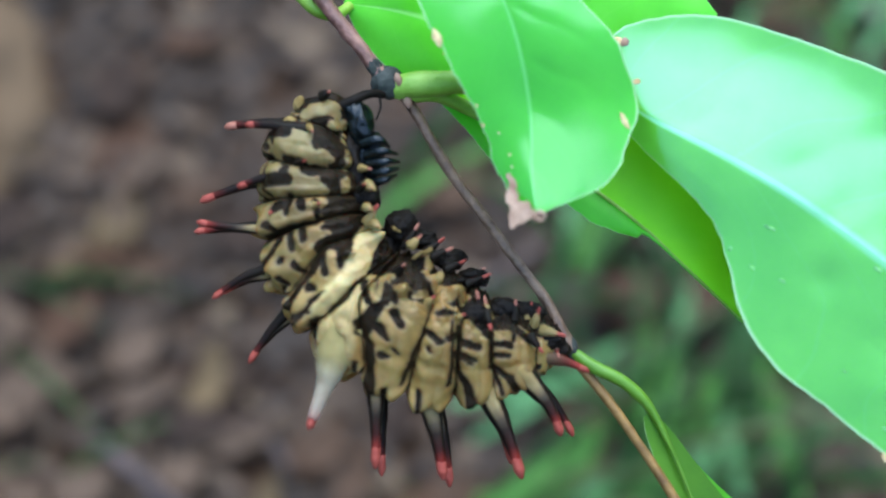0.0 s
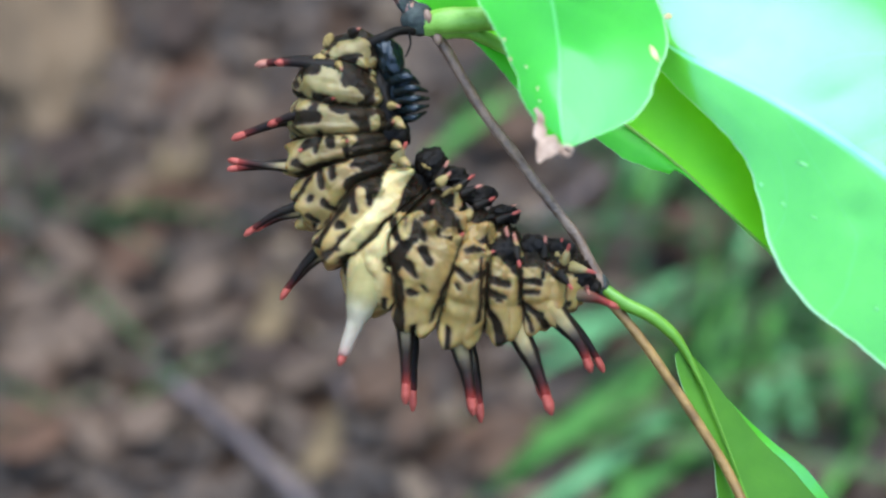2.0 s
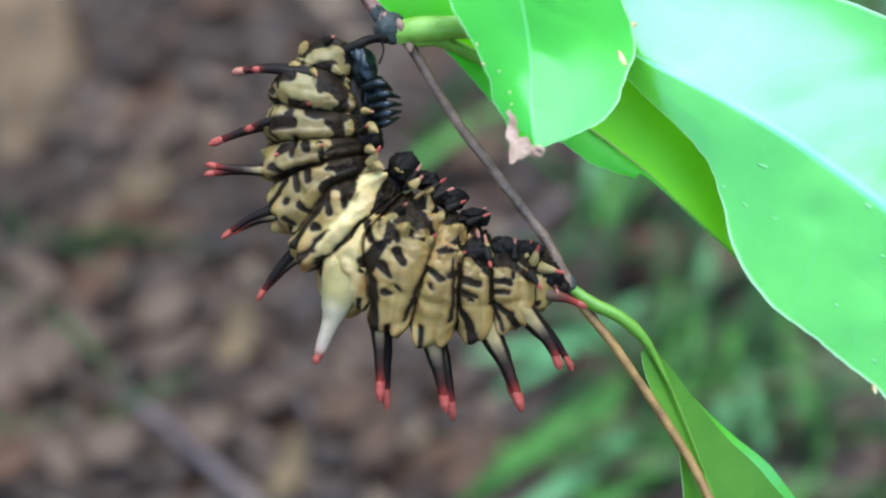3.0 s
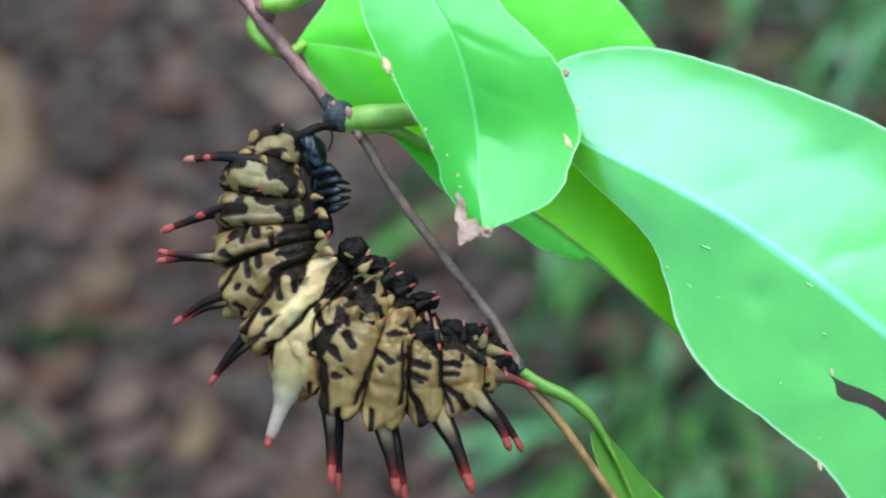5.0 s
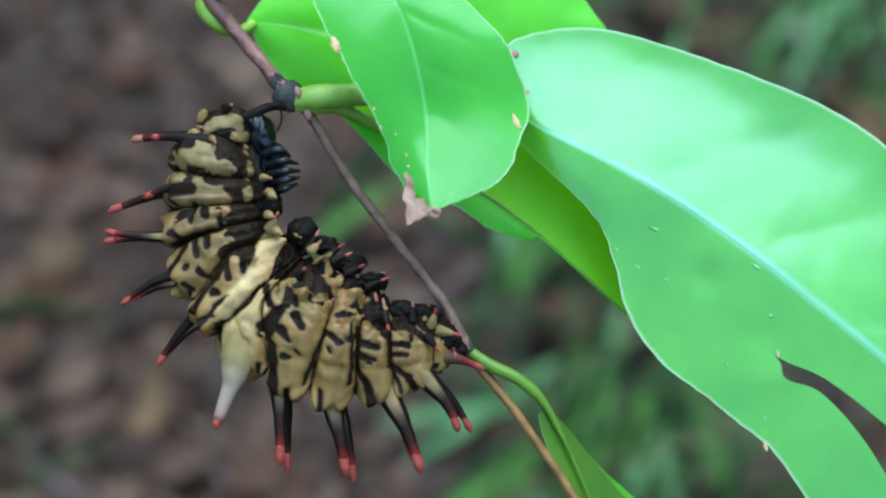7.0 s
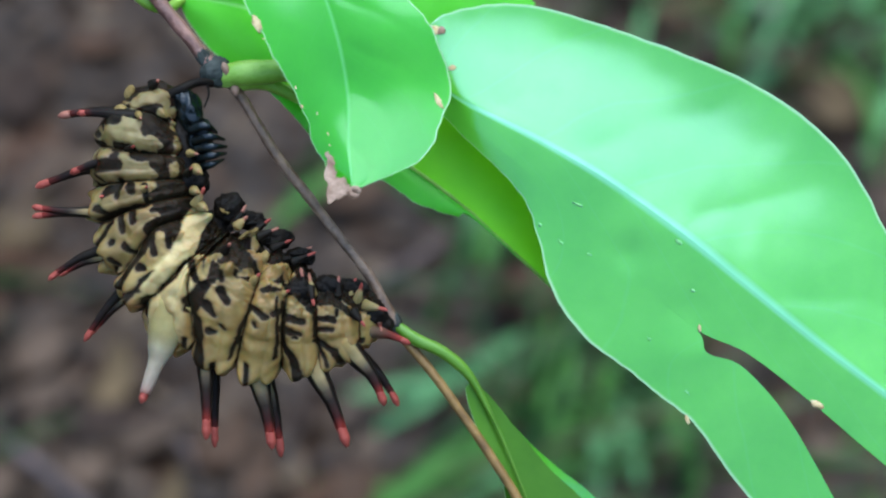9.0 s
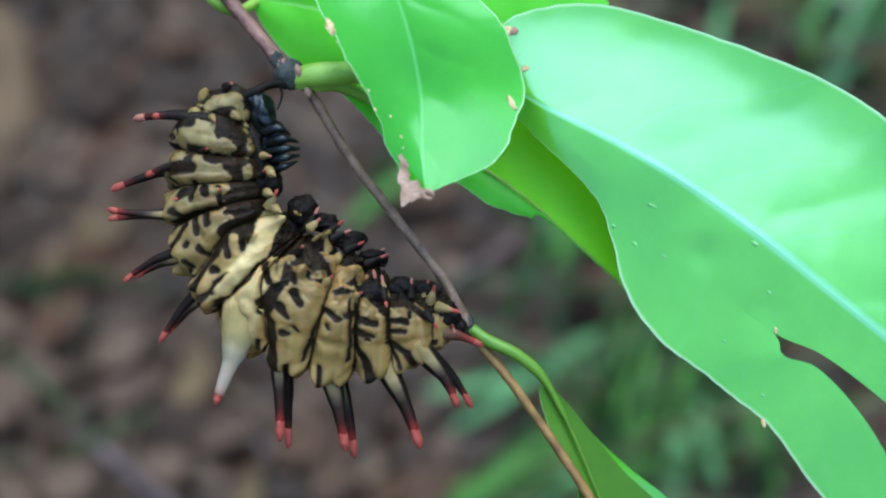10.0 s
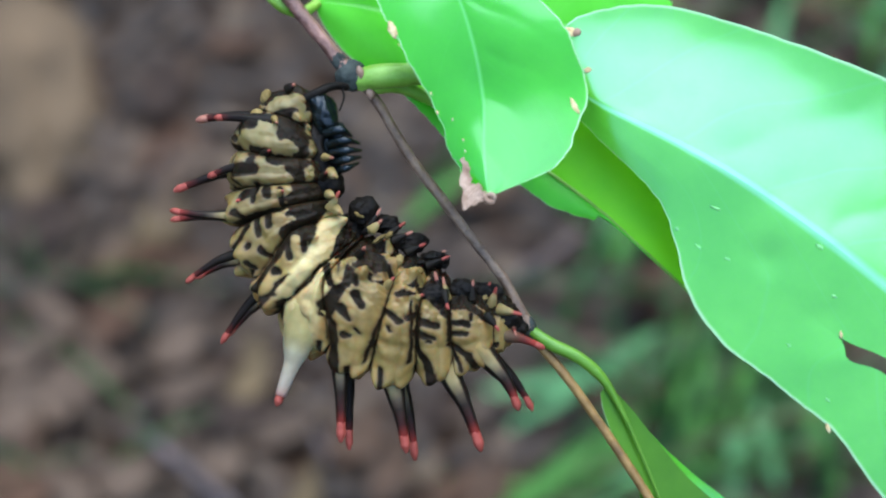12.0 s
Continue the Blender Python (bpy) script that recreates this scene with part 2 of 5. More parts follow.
GRASS = [
    plain("grass_green", (0.015, 0.048, 0.008), (0.0312, 0.088, 0.018), 40, 0.5, 0.0003, 0.2),
    plain("grass_deep", (0.0125, 0.0336, 0.007), (0.0275, 0.064, 0.016), 40, 0.5, 0.0003, 0.2),
    plain("grass_pale", (0.0375, 0.052, 0.018), (0.075, 0.092, 0.034), 40, 0.6, 0.0003, 0.2),
]


# ---- shape helpers ----
def spline(points, s):
    """Catmull-Rom through the points; s runs from 0 to len - 1."""
    n = len(points) - 1
    i = min(max(int(s), 0), n - 1)
    f = s - i
    g = lambda k: Vector(points[k]) if 0 <= k <= n else (2 * Vector(points[0]) - Vector(points[1]) if k < 0 else 2 * Vector(points[n]) - Vector(points[n - 1]))
    a, b, c, d = g(i - 1), g(i), g(i + 1), g(i + 2)
    return 0.5 * (2 * b + (c - a) * f + (2 * a - 5 * b + 4 * c - d) * f * f + (3 * b - a - 3 * c + d) * f ** 3)


def mesh_of(name, verts, faces, material, smooth=True, values=None):
    me = bpy.data.meshes.new(name)
    me.from_pydata([tuple(v) for v in verts], [], faces)
    me.materials.append(material)
    if smooth:
        me.polygons.foreach_set("use_smooth", [True] * len(me.polygons))
    for key, data in (values or {}).items():
        at = me.attributes.new(key, "FLOAT", "POINT")
        at.data.foreach_set("value", data)
    me.update()
    return me


def part(name, me, parent, label=""):
    ob = new(name, me)
    ob.parent = parent
    return tagged(ob, label)


def tube(points, radii, sides=14, steps=8, rough=0.0, seed=0.0, flat=1.0):
    """A tapered tube along a spline, in metres, with closed rounded ends: verts, faces, how far along."""
    n = (len(points) - 1) * steps
    verts, faces, far = [], [], []
    side = None
    for k in range(n + 1):
        s = k / steps
        p = spline(points, s)
        tan = (spline(points, min(s + 0.02, len(points) - 1)) - spline(points, max(s - 0.02, 0))).normalized()
        if side is None:
            side = tan.orthogonal().normalized()
        side = (side - tan * side.dot(tan)).normalized()
        other = tan.cross(side)
        i = min(int(s), len(radii) - 2)
        r = radii[i] + (radii[i + 1] - radii[i]) * (s - i)
        for j in range(sides):
            a = 2 * math.pi * j / sides
            rr = r * (1 + rough * noise.noise(Vector((p.x * 0.6 + seed, p.y * 0.6 + 3 * math.cos(a), p.z * 0.6 + 3 * math.sin(a)))))
            verts.append((p + side * rr * math.cos(a) + other * rr * flat * math.sin(a)) * MM)
            far.append(k / n)
    for k in range(n):
        for j in range(sides):
            j2 = (j + 1) % sides
            faces.append((k * sides + j, k * sides + j2, (k + 1) * sides + j2, (k + 1) * sides + j))
    for end, k, out in ((0, 0, -1), (1, n, 1)):
        tan = (spline(points, 0.05) - spline(points, 0)) if end == 0 else (spline(points, len(points) - 1) - spline(points, len(points) - 1.05))
        c = sum((Vector(verts[k * sides + j]) for j in range(sides)), Vector()) / sides
        verts.append(c + tan.normalized() * out * (radii[0] if end == 0 else radii[-1]) * 0.7 * MM)
        far.append(float(end))
        tip = len(verts) - 1
        for j in range(sides):
            j2 = (j + 1) % sides
            faces.append((k * sides + j2, k * sides + j, tip) if end == 0 else (k * sides + j, k * sides + j2, tip))
    return verts, faces, far


def tube_part(name, points, radii, material, parent, label="", **how):
    v, f, far = tube(points, radii, **how)
    return part(name, mesh_of(name, v, f, material, values={"along": far}), parent, label)


def lump(name, centre, size, material, parent, label="", rough=0.12, turn=(0, 0, 0), seed=0.0, sub=3):
    """A rounded uneven body, in millimetres."""
    bm = bmesh.new()
    bmesh.ops.create_icosphere(bm, subdivisions=sub, radius=1.0)
    q = Euler([radians(a) for a in turn])
    for v in bm.verts:
        k = 1 + rough * (noise.noise(v.co * 1.8 + Vector((seed, seed * 0.7, 0))) + 0.6 * noise.noise(v.co * 4.5 + Vector((0, seed, 3))))
        c = Vector([v.co[i] * size[i] * k for i in range(3)])
        c.rotate(q)
        v.co = (Vector(centre) + c) * MM
    me = bpy.data.meshes.new(name)
    bm.to_mesh(me)
    bm.free()
    me.materials.append(material)
    me.polygons.foreach_set("use_smooth", [True] * len(me.polygons))
    return part(name, me, parent, label)


def loft(curves, strips, cols=64, rows=14, bulge=0.0, wave=0.0, seed=0.0, thick=0.16, ripple=0.0, lift=0.0, blisters=(), ridge=0.0, fall=0.0, pillow=0.0, channel=0.0):
    """A leaf blade lofted between curves. strips: (curve a, curve b, across at a, across at b). Two skins and a rim."""
    verts, faces, uvs = [], [], []
    for a, b, xa, xb in strips:
        first = len(verts)
        grid = []
        for i in range(cols + 1):
            t = i / cols
            pa, pb = spline(curves[a], t * (len(curves[a]) - 1)), spline(curves[b], t * (len(curves[b]) - 1))
            line = []
            for j in range(rows + 1):
                f = (j / rows) ** (1.5 if xa == 0 else 1.0)
                x = xa + (xb - xa) * f
                p = pa.lerp(pb, f)
                p.z += bulge * math.sin(math.pi * min(abs(x), 1)) * math.sin(math.pi * t)
                p.z += lift * max(0.0, (x - 0.6) / 0.4) ** 2 * math.sin(math.pi * min(1, t * 1.2))
                # the blade rolls away on both sides of the midrib, and sinks along its side veins
                p.z -= (ridge * math.sin(0.75 * math.pi * min(x, 1)) if x > 0 else fall * -x) * math.sin(0.5 * math.pi * min(1, t * 1.7)) ** 2
                p.z -= channel * math.exp(-(x / 0.035) ** 2)
                p.z += 0.3 * wave * noise.noise(Vector((p.x * 0.3 + seed, p.y * 0.3, seed)))
                if pillow and x > 0:
                    v = (t - 0.22 * abs(x)) * 6 + 0.2 * noise.noise(Vector((t * 5, x * 3, seed)))
                    p.z -= pillow * (0.7 * math.exp(-((v - round(v)) / 0.2) ** 2) + 0.3 * math.exp(-((v - round(v)) / 0.05) ** 2)) * min(1, 6 * abs(x)) * max(0, 1 - abs(x)) ** 0.5
                for c, high, wide in blisters:
                    p.z += high * math.exp(-((p.x - c[0]) ** 2 + (p.y - c[1]) ** 2) / wide ** 2)
                p.z += wave * noise.noise(Vector((p.x * 0.09 + seed, p.y * 0.09, seed)))
                if ripple and abs(x) > 0.6:
                    away = pb - pa
                    if away.length > 0:
                        p += away.normalized() * ripple * (abs(x) - 0.6) * (1 if abs(xb) > abs(xa) else -1) * (noise.noise(Vector((t * 13, seed, 0.5 * x))) + 0.4 * noise.noise(Vector((t * 45, seed, x))))
                line.append((p, t, x))
            grid.append(line)
        for skin in (0, 1):
            for line in grid:
                for p, t, x in line:
                    verts.append((p - Vector((0, 0, thick * skin))) * MM)
                    uvs.append((t, x))
        w, lay = rows + 1, (cols + 1) * (rows + 1)
        flip = xb > xa
        def quad(q):
            faces.append(q if flip else q[::-1])
        for i in range(cols):
            for j in range(rows):
                q = (first + i * w + j, first + (i + 1) * w + j, first + (i + 1) * w + j + 1, first + i * w + j + 1)
                quad(q)
                quad(tuple(k + lay for k in q[::-1]))
        for i in range(cols):
            for j in (0, rows):
                if abs((xa, xb)[j > 0]) == 0 or (j == rows and abs(xb) < 0.9 and i < cols * 0.45) or (j == 0 and 0 < abs(xa) < 0.9 and i < cols * 0.45):
                    continue
                q = (first + i * w + j, first + (i + 1) * w + j, first + (i + 1) * w + j + lay, first + i * w + j + lay)
                quad(q if j == rows else q[::-1])
    # strips that share a curve become one skin
    seen, where, keep, kept_uv = {}, [], [], []
    for v, uv in zip(verts, uvs):
        key = (round(v.x, 7), round(v.y, 7), round(v.z, 7))
        if key not in seen:
            seen[key] = len(keep)
            keep.append(v)
            kept_uv.append(uv)
        where.append(seen[key])
    done, clean = set(), []
    for f in faces:
        g = tuple(dict.fromkeys(where[k] for k in f))
        if len(g) > 2 and frozenset(g) not in done:
            done.add(frozenset(g))
            clean.append(g)
    return keep, clean, kept_uv


def leaf_part(name, curves, strips, material, parent, label, **how):
    verts, faces, uvs = loft(curves, strips, **how)
    me = mesh_of(name, verts, faces, material)
    me.set_sharp_from_angle(angle=radians(40))
    layer = me.uv_layers.new(name="leaf")
    for loop in me.loops:
        layer.data[loop.index].uv = uvs[loop.vertex_index]
    return part(name, me, parent, label)


def thing(name, label, category, group="", m=None):
    ob = new(name)
    ob.empty_display_size = 0.01
    ob.matrix_world = m if m is not None else Matrix()
    return tagged(ob, label, category, group)


# ---- the ground: one sheet, uneven near the plant ----
def height(x, y):
    return 0.006 * noise.noise(Vector((x * 9, y * 9, 0.3))) + 0.0025 * noise.noise(Vector((x * 40, y * 40, 1.7)))


def ground_sheet():
    ticks = [-400, -120, -40, -12, -4, -1.6] + [-0.9 + 0.012 * i for i in range(151)] + [1.6, 4, 12, 40, 120, 400]
    n = len(ticks)
    verts = [(x, y + 0.25, height(x, y + 0.25) if abs(x) < 1 and abs(y) < 1 else 0.0) for y in ticks for x in ticks]
    faces = [(r * n + c, r * n + c + 1, (r + 1) * n + c + 1, (r + 1) * n + c) for r in range(n - 1) for c in range(n - 1)]
    ob = new("ground", mesh_of("ground", verts, faces, SOIL))
    return tagged(ob, "dark brown forest soil covered with leaf litter", "ground", kind="structure")


ground_sheet()

SKY_BLOCK_GREEN = plain("sky_block_green", (0.008, 0.018, 0.005), (0.045, 0.085, 0.025), 0.9, 0.9, 0.2, 0.2, 8)


def sky_block_ring(radius=9.0, high=4.6):
    """An unseen ring added to block the low sky: uneven top, bulging like crowns."""
    verts, faces = [], []
    around, rows = 180, 16
    for i in range(around):
        a = 2 * math.pi * i / around
        top = high * (1 + 0.22 * noise.noise(Vector((3 * math.cos(a), 3 * math.sin(a), 5))) + 0.10 * noise.noise(Vector((14 * math.cos(a), 14 * math.sin(a), 8))))
        for k in range(rows + 1):
            z = top * k / rows
            r = radius + 0.9 * noise.noise(Vector((5 * math.cos(a), 5 * math.sin(a), z * 0.6))) + 0.4 * noise.noise(Vector((18 * math.cos(a), 18 * math.sin(a), z * 1.6)))
            verts.append((r * math.cos(a), r * math.sin(a), z))
    w = rows + 1
    for i in range(around):
        for k in range(rows):
            j = (i + 1) % around
            faces.append((i * w + k, i * w + k + 1, j * w + k + 1, j * w + k))
    ob = new("backdrop", mesh_of("backdrop", verts, faces, SKY_BLOCK_GREEN))
    return tagged(ob, "unseen dark green ring that blocks the low sky", "trees", kind="structure")


sky_block_ring()


# ---- the vine ----
vine = thing("vine", "climbing vine with glossy green leaves on a thin woody stem", "plant", m=PLANT)

tube_part("stem", [(-48.62, 50.76, -4.00), (-44.40, 43.67, -3.00), (-40.43, 36.99, -2.00), (-34.62, 29.17, -1.00), (-30.66, 24.17, 0.00), (-28.53, 21.36, 0.00)],
          [0.95, 0.9, 0.85, 0.85, 0.8, 0.95], BARK_RED, vine, "reddish brown woody stem", rough=0.18, steps=10)
tube_part("stem", [(-27.60, 21.16, 0.00), (-25.30, 18.20, 0.00), (-22.35, 13.25, 0.00), (-20.10, 9.75, 0.00), (-17.45, 6.38, 0.00), (-14.95, 3.02, 0.00), (-12.35, -0.37, 0.00), (-9.60, -4.05, 0.00), (-7.20, -9.29, 0.00)],
          [0.7, 0.6, 0.6, 0.6, 0.6, 0.58, 0.56, 0.62, 0.95], BARK_GREY, vine, "thin grey-brown stem", rough=0.2, steps=10)
tube_part("stem", [(-6.64, -10.10, -0.50), (-2.96, -14.49, -0.50), (0.74, -19.57, -0.60), (6.80, -28.73, -0.80), (15.56, -43.32, -1.00), (38.0, -60.0, -18.0), (40.0, -92.0, -70.0), (42.0, -170.0, -210.0), (43.0, -225.0, -305.0)],
          [0.56, 0.55, 0.54, 0.56, 0.6, 0.8, 1.0, 1.3, 1.6], BARK_TAN, vine, "tan woody stem running down to the soil", rough=0.15, steps=10)
lump("node", (-28.00, 20.82, 0.00), (1.9, 1.9, 1.6), NODE_DARK, vine, "swollen dark blue-green stem node", rough=0.1, sub=4, seed=2)
lump("leaf_scar", (-26.82, 21.00, 1.60), (0.45, 0.8, 0.3), SCAR, vine, "pale orange scar", turn=(0, 0, 20))
lump("leaf_scar", (-25.70, 18.60, 0.60), (0.5, 0.7, 0.4), SCAR, vine, "pale orange scar", turn=(0, 0, 20))
lump("node", (-7.25, -8.85, -0.10), (0.92, 2.2, 0.95), NODE_DARK, vine, "dark blue-green stem node", rough=0.3, turn=(0, 0, 35), seed=5)
lump("node", (-36.89, 33.89, -1.00), (1.1, 1.5, 1.1), BARK_RED, vine, "swollen stem joint", rough=0.3, turn=(0, 0, 35), seed=7)

lump("node", (-29.35, 22.45, 0.10), (0.92, 1.7, 0.92), NODE_DARK, vine, "dark blue-green stem node", rough=0.15, sub=4, turn=(0, 0, 38), seed=11)

# leaf stalks
tube_part("petiole", [(-27.18, 20.39, 0.20), (-25.30, 20.55, 0.60), (-22.63, 20.73, 0.80), (-18.64, 20.92, 0.60), (-11.94, 20.56, 0.00), (-2.19, 20.20, 0.50)],
          [1.2, 1.55, 1.5, 1.3, 1.0, 0.8], PETIOLE, vine, "thick pale green leaf stalk", rough=0.08)
tube_part("petiole", [(-27.20, 20.02, 0.00), (-25.01, 19.65, -0.20), (-22.04, 19.64, -1.00), (-17.36, 17.63, -2.20)], [1.0, 1.0, 0.9, 0.7], PETIOLE, vine, "olive green leaf stalk", rough=0.08)
tube_part("petiole", [(-36.60, 34.30, 0.60), (-34.60, 34.15, 1.40), (-32.00, 35.10, 2.50), (-28.36, 37.11, 4.00), (-25.61, 39.64, 6.00), (-22.94, 40.94, 7.50)],
          [1.15, 1.15, 1.05, 0.9, 0.8, 0.7], PETIOLE, vine, "curved yellow-green leaf stalk", rough=0.08)
tube_part("petiole", [(-38.08, 33.96, -2.00), (-38.28, 31.69, -2.60), (-36.31, 29.73, -3.00), (-34.26, 29.25, -4.00), (-32.56, 30.66, -6.00)],
          [0.7, 0.95, 0.85, 0.7, 0.6], PETIOLE, vine, "hooked pale green leaf stalk", rough=0.1)
tube_part("petiole", [(-36.63, 35.79, -1.00), (-35.43, 36.49, -1.00), (-33.96, 37.32, -1.00)], [0.6, 0.9, 0.5], PETIOLE, vine, "short green bud")
tube_part("petiole", [(-6.66, -9.56, 0.00), (-4.52, -11.04, 0.20), (-1.64, -12.40, 0.20), (0.74, -14.17, -0.20), (2.52, -16.36, -0.60), (4.85, -20.73, -1.20), (7.07, -25.81, -1.90), (9.13, -30.95, -2.30)],
          [0.7, 0.8, 0.74, 0.70, 0.5, 0.24, 0.14, 0.10], PETIOLE_DEEP, vine, "green leaf stalk running on as the leaf's midrib", rough=0.06)

# blades, each lofted between its margins and its midrib
front = [
    [(-22.92, 40.48, 8.00), (-25.69, 34.20, 9.80), (-24.36, 27.60, 10.80), (-21.19, 21.81, 11.20), (-18.04, 15.45, 10.80), (-15.34, 9.66, 10.40), (-12.99, 6.08, 12.20)],
    [(-22.92, 40.48, 8.00), (-19.03, 35.09, 9.00), (-15.52, 29.14, 9.80), (-13.64, 23.33, 10.00), (-12.55, 17.27, 9.70), (-12.42, 10.98, 11.20), (-12.02, 5.78, 13.30)],
    [(-22.92, 40.48, 8.00), (-14.55, 38.21, 7.00), (-8.18, 30.84, 8.00), (-2.75, 24.63, 8.30), (-0.73, 17.85, 8.00), (-3.80, 9.73, 10.50), (-11.08, 5.92, 13.10)],
]
leaf_front = leaf_part("leaf", front, [(1, 0, 0, -1), (1, 2, 0, 1)], LEAF, vine, "glossy green leaf hanging down, its tip withered brown",
                       cols=120, rows=18, bulge=0.4, wave=0.15, seed=1, ripple=1.2, pillow=0.12, channel=0.06)
big = [
    [(-2.49, 22.03, 1.80), (-2.60, 26.32, 1.20), (1.69, 28.47, 0.80), (9.79, 28.63, 1.40), (19.13, 25.81, 2.40), (31.07, 20.96, 3.60), (41.57, 14.99, 4.70), (47.85, 7.32, 6.00), (52.64, -3.06, 7.30), (59.51, -16.26, 8.20), (65.61, -29.33, 9.20)],
    [(-2.37, 19.59, 2.20), (1.27, 16.57, 4.60), (9.54, 12.01, 6.90), (17.21, 7.33, 8.20), (25.55, 1.22, 9.00), (32.58, -4.66, 9.60), (40.96, -11.51, 10.00), (51.44, -19.36, 10.00), (65.61, -29.33, 9.20)],
    [(-2.24, 18.13, 2.45), (2.28, 13.48, 4.75), (8.32, 8.21, 6.60), (13.16, 3.39, 7.70), (20.25, -3.60, 8.50), (27.27, -10.01, 9.10), (33.20, -12.90, 9.40), (41.04, -18.98, 9.40), (50.74, -27.18, 9.40), (58.78, -32.46, 9.40), (65.61, -29.33, 9.20)],
    [(-2.24, 18.13, 2.45), (2.28, 13.48, 4.75), (8.32, 8.21, 6.60), (13.16, 3.39, 7.70), (20.25, -3.60, 8.50), (27.27, -10.01, 9.10), (28.47, -12.73, 9.40), (32.53, -14.38, 9.40), (37.72, -20.24, 9.40), (42.95, -29.37, 9.20), (47.53, -38.18, 9.00)],
    [(-1.85, 16.00, 2.70), (3.15, 10.51, 4.80), (7.49, 5.97, 6.20), (9.34, 0.53, 7.30), (10.59, -4.63, 7.90), (14.73, -11.07, 8.30), (20.45, -15.48, 8.70), (26.32, -20.37, 8.90), (33.27, -29.14, 8.40), (39.75, -34.90, 8.60), (47.53, -38.18, 9.00)],
]
leaf_big = leaf_part("leaf", big, [(1, 0, 0, 1), (1, 2, 0, -0.5), (3, 4, -0.5, -1)], LEAF_SHEEN, vine,
                     "large glossy green leaf with a slit chewed in its margin", cols=170, rows=26, bulge=0.2, wave=0.16, seed=4, ripple=0.9, ridge=0.7, fall=0.5, pillow=0.22, channel=0.07, lift=1.1,
                     blisters=[((19.72, -1.18, 9.20), -0.34, 1.9), ((26.07, -7.87, 9.20), -0.28, 2.1)])
behind = [
    [(-22.21, 19.06, -1.80), (-18.93, 16.08, -2.40), (-16.02, 12.50, -2.60), (-11.95, 10.05, -2.70), (-8.62, 8.42, -2.80), (-5.55, 6.24, -2.90), (-2.47, 4.67, -3.00), (0.63, 3.65, -3.20), (2.84, 3.24, -3.30), (14.50, -7.00, -3.50)],
    [(-22.20, 19.58, -1.60), (-18.73, 17.81, -2.60), (-14.66, 15.95, -2.90), (-10.92, 13.78, -3.00), (-7.50, 11.60, -3.10), (-4.15, 9.35, -3.20), (-0.39, 6.60, -3.20), (1.61, 4.96, -3.30), (3.53, 3.38, -3.30), (14.50, -6.90, -3.50)],
    [(-21.93, 19.99, -1.60), (-14.65, 22.68, -3.00), (-6.43, 22.10, -3.40), (0.45, 19.05, -3.60), (5.27, 13.88, -3.60), (8.69, 9.04, -3.50), (11.42, 4.20, -3.40), (13.60, 0.60, -3.40), (15.00, -3.40, -3.40), (14.60, -6.80, -3.40)],
]
leaf_folded = leaf_part("leaf", behind, [(1, 2, 0, 1)], LEAF_UNDER, vine, "yellow-green underside of a leaf folded under the larger ones", bulge=0.2, wave=0.3, seed=6)
leaf_part("folded_half", behind, [(1, 0, 0, -1)], LEAF_MID, leaf_folded, "glossy green half of the folded leaf", bulge=0.3, wave=0.25, seed=6, ripple=0.9)
tube_part("midrib", [(x, y, z + 0.12) for x, y, z in behind[1]], [0.3, 0.28, 0.26, 0.25, 0.24, 0.22, 0.2, 0.18, 0.16, 0.08], PETIOLE, leaf_folded, "pale green midrib", sides=8, steps=6)
back = [
    [(-33.10, 30.66, -6.00), (-31.37, 27.30, -6.60), (-27.14, 23.07, -7.00), (-17.46, 19.47, -7.40), (-6.29, 20.59, -7.60), (3.58, 25.59, -7.60), (11.05, 30.46, -7.60)],
    [(-33.24, 30.94, -6.00), (-27.77, 30.32, -6.20), (-22.13, 29.08, -6.40), (-14.66, 27.45, -6.80), (-6.29, 27.19, -7.00), (2.17, 28.37, -7.40), (11.05, 30.53, -7.60)],
    [(-33.24, 31.21, -6.00), (-30.54, 35.08, -6.40), (-25.75, 41.42, -7.00), (-14.62, 45.88, -7.40), (-3.39, 43.24, -7.60), (5.77, 37.30, -7.60), (11.12, 30.74, -7.60)],
]
leaf_part("leaf", back, [(1, 0, 0, -1), (1, 2, 0, 1)], LEAF_MID, vine, "green leaf at the back with a pale midrib", bulge=0.5, wave=0.5, seed=8)
lower = [
    [(1.44, -16.90, -0.80), (1.86, -19.07, -1.00), (3.63, -23.70, -1.40), (5.80, -27.79, -1.60), (6.47, -32.54, -1.80), (7.59, -39.39, -2.40), (15.83, -47.08, -3.00)],
    [(1.99, -16.23, -0.80), (4.91, -20.91, -1.90), (7.13, -25.86, -2.50), (9.19, -31.01, -2.80), (11.78, -37.52, -3.00), (15.83, -47.08, -3.00)],
    [(2.67, -16.23, -0.80), (5.05, -18.60, -1.80), (8.53, -22.97, -2.60), (12.01, -27.01, -3.20), (16.46, -31.34, -3.60), (20.87, -38.46, -3.80), (15.83, -47.08, -3.00)],
    [(2.68, -16.38, -1.00), (5.09, -18.76, -2.20), (8.89, -23.10, -3.40), (12.75, -26.65, -3.70), (18.00, -31.15, -4.10), (21.80, -38.55, -4.60), (15.86, -47.12, -3.20)],
]
leaf_lower = leaf_part("leaf", lower, [(1, 0, 0, -1), (1, 2, 0, 0.9)], LEAF_YOUNG, vine, "young folded green leaf below the lower node", bulge=0.0, wave=0.2, seed=9)
leaf_part("upturned_margin", lower, [(2, 3, 0.3, 0.7)], LEAF_SHEEN, leaf_lower, "pale upturned leaf margin", rows=5, wave=0.2, seed=9)
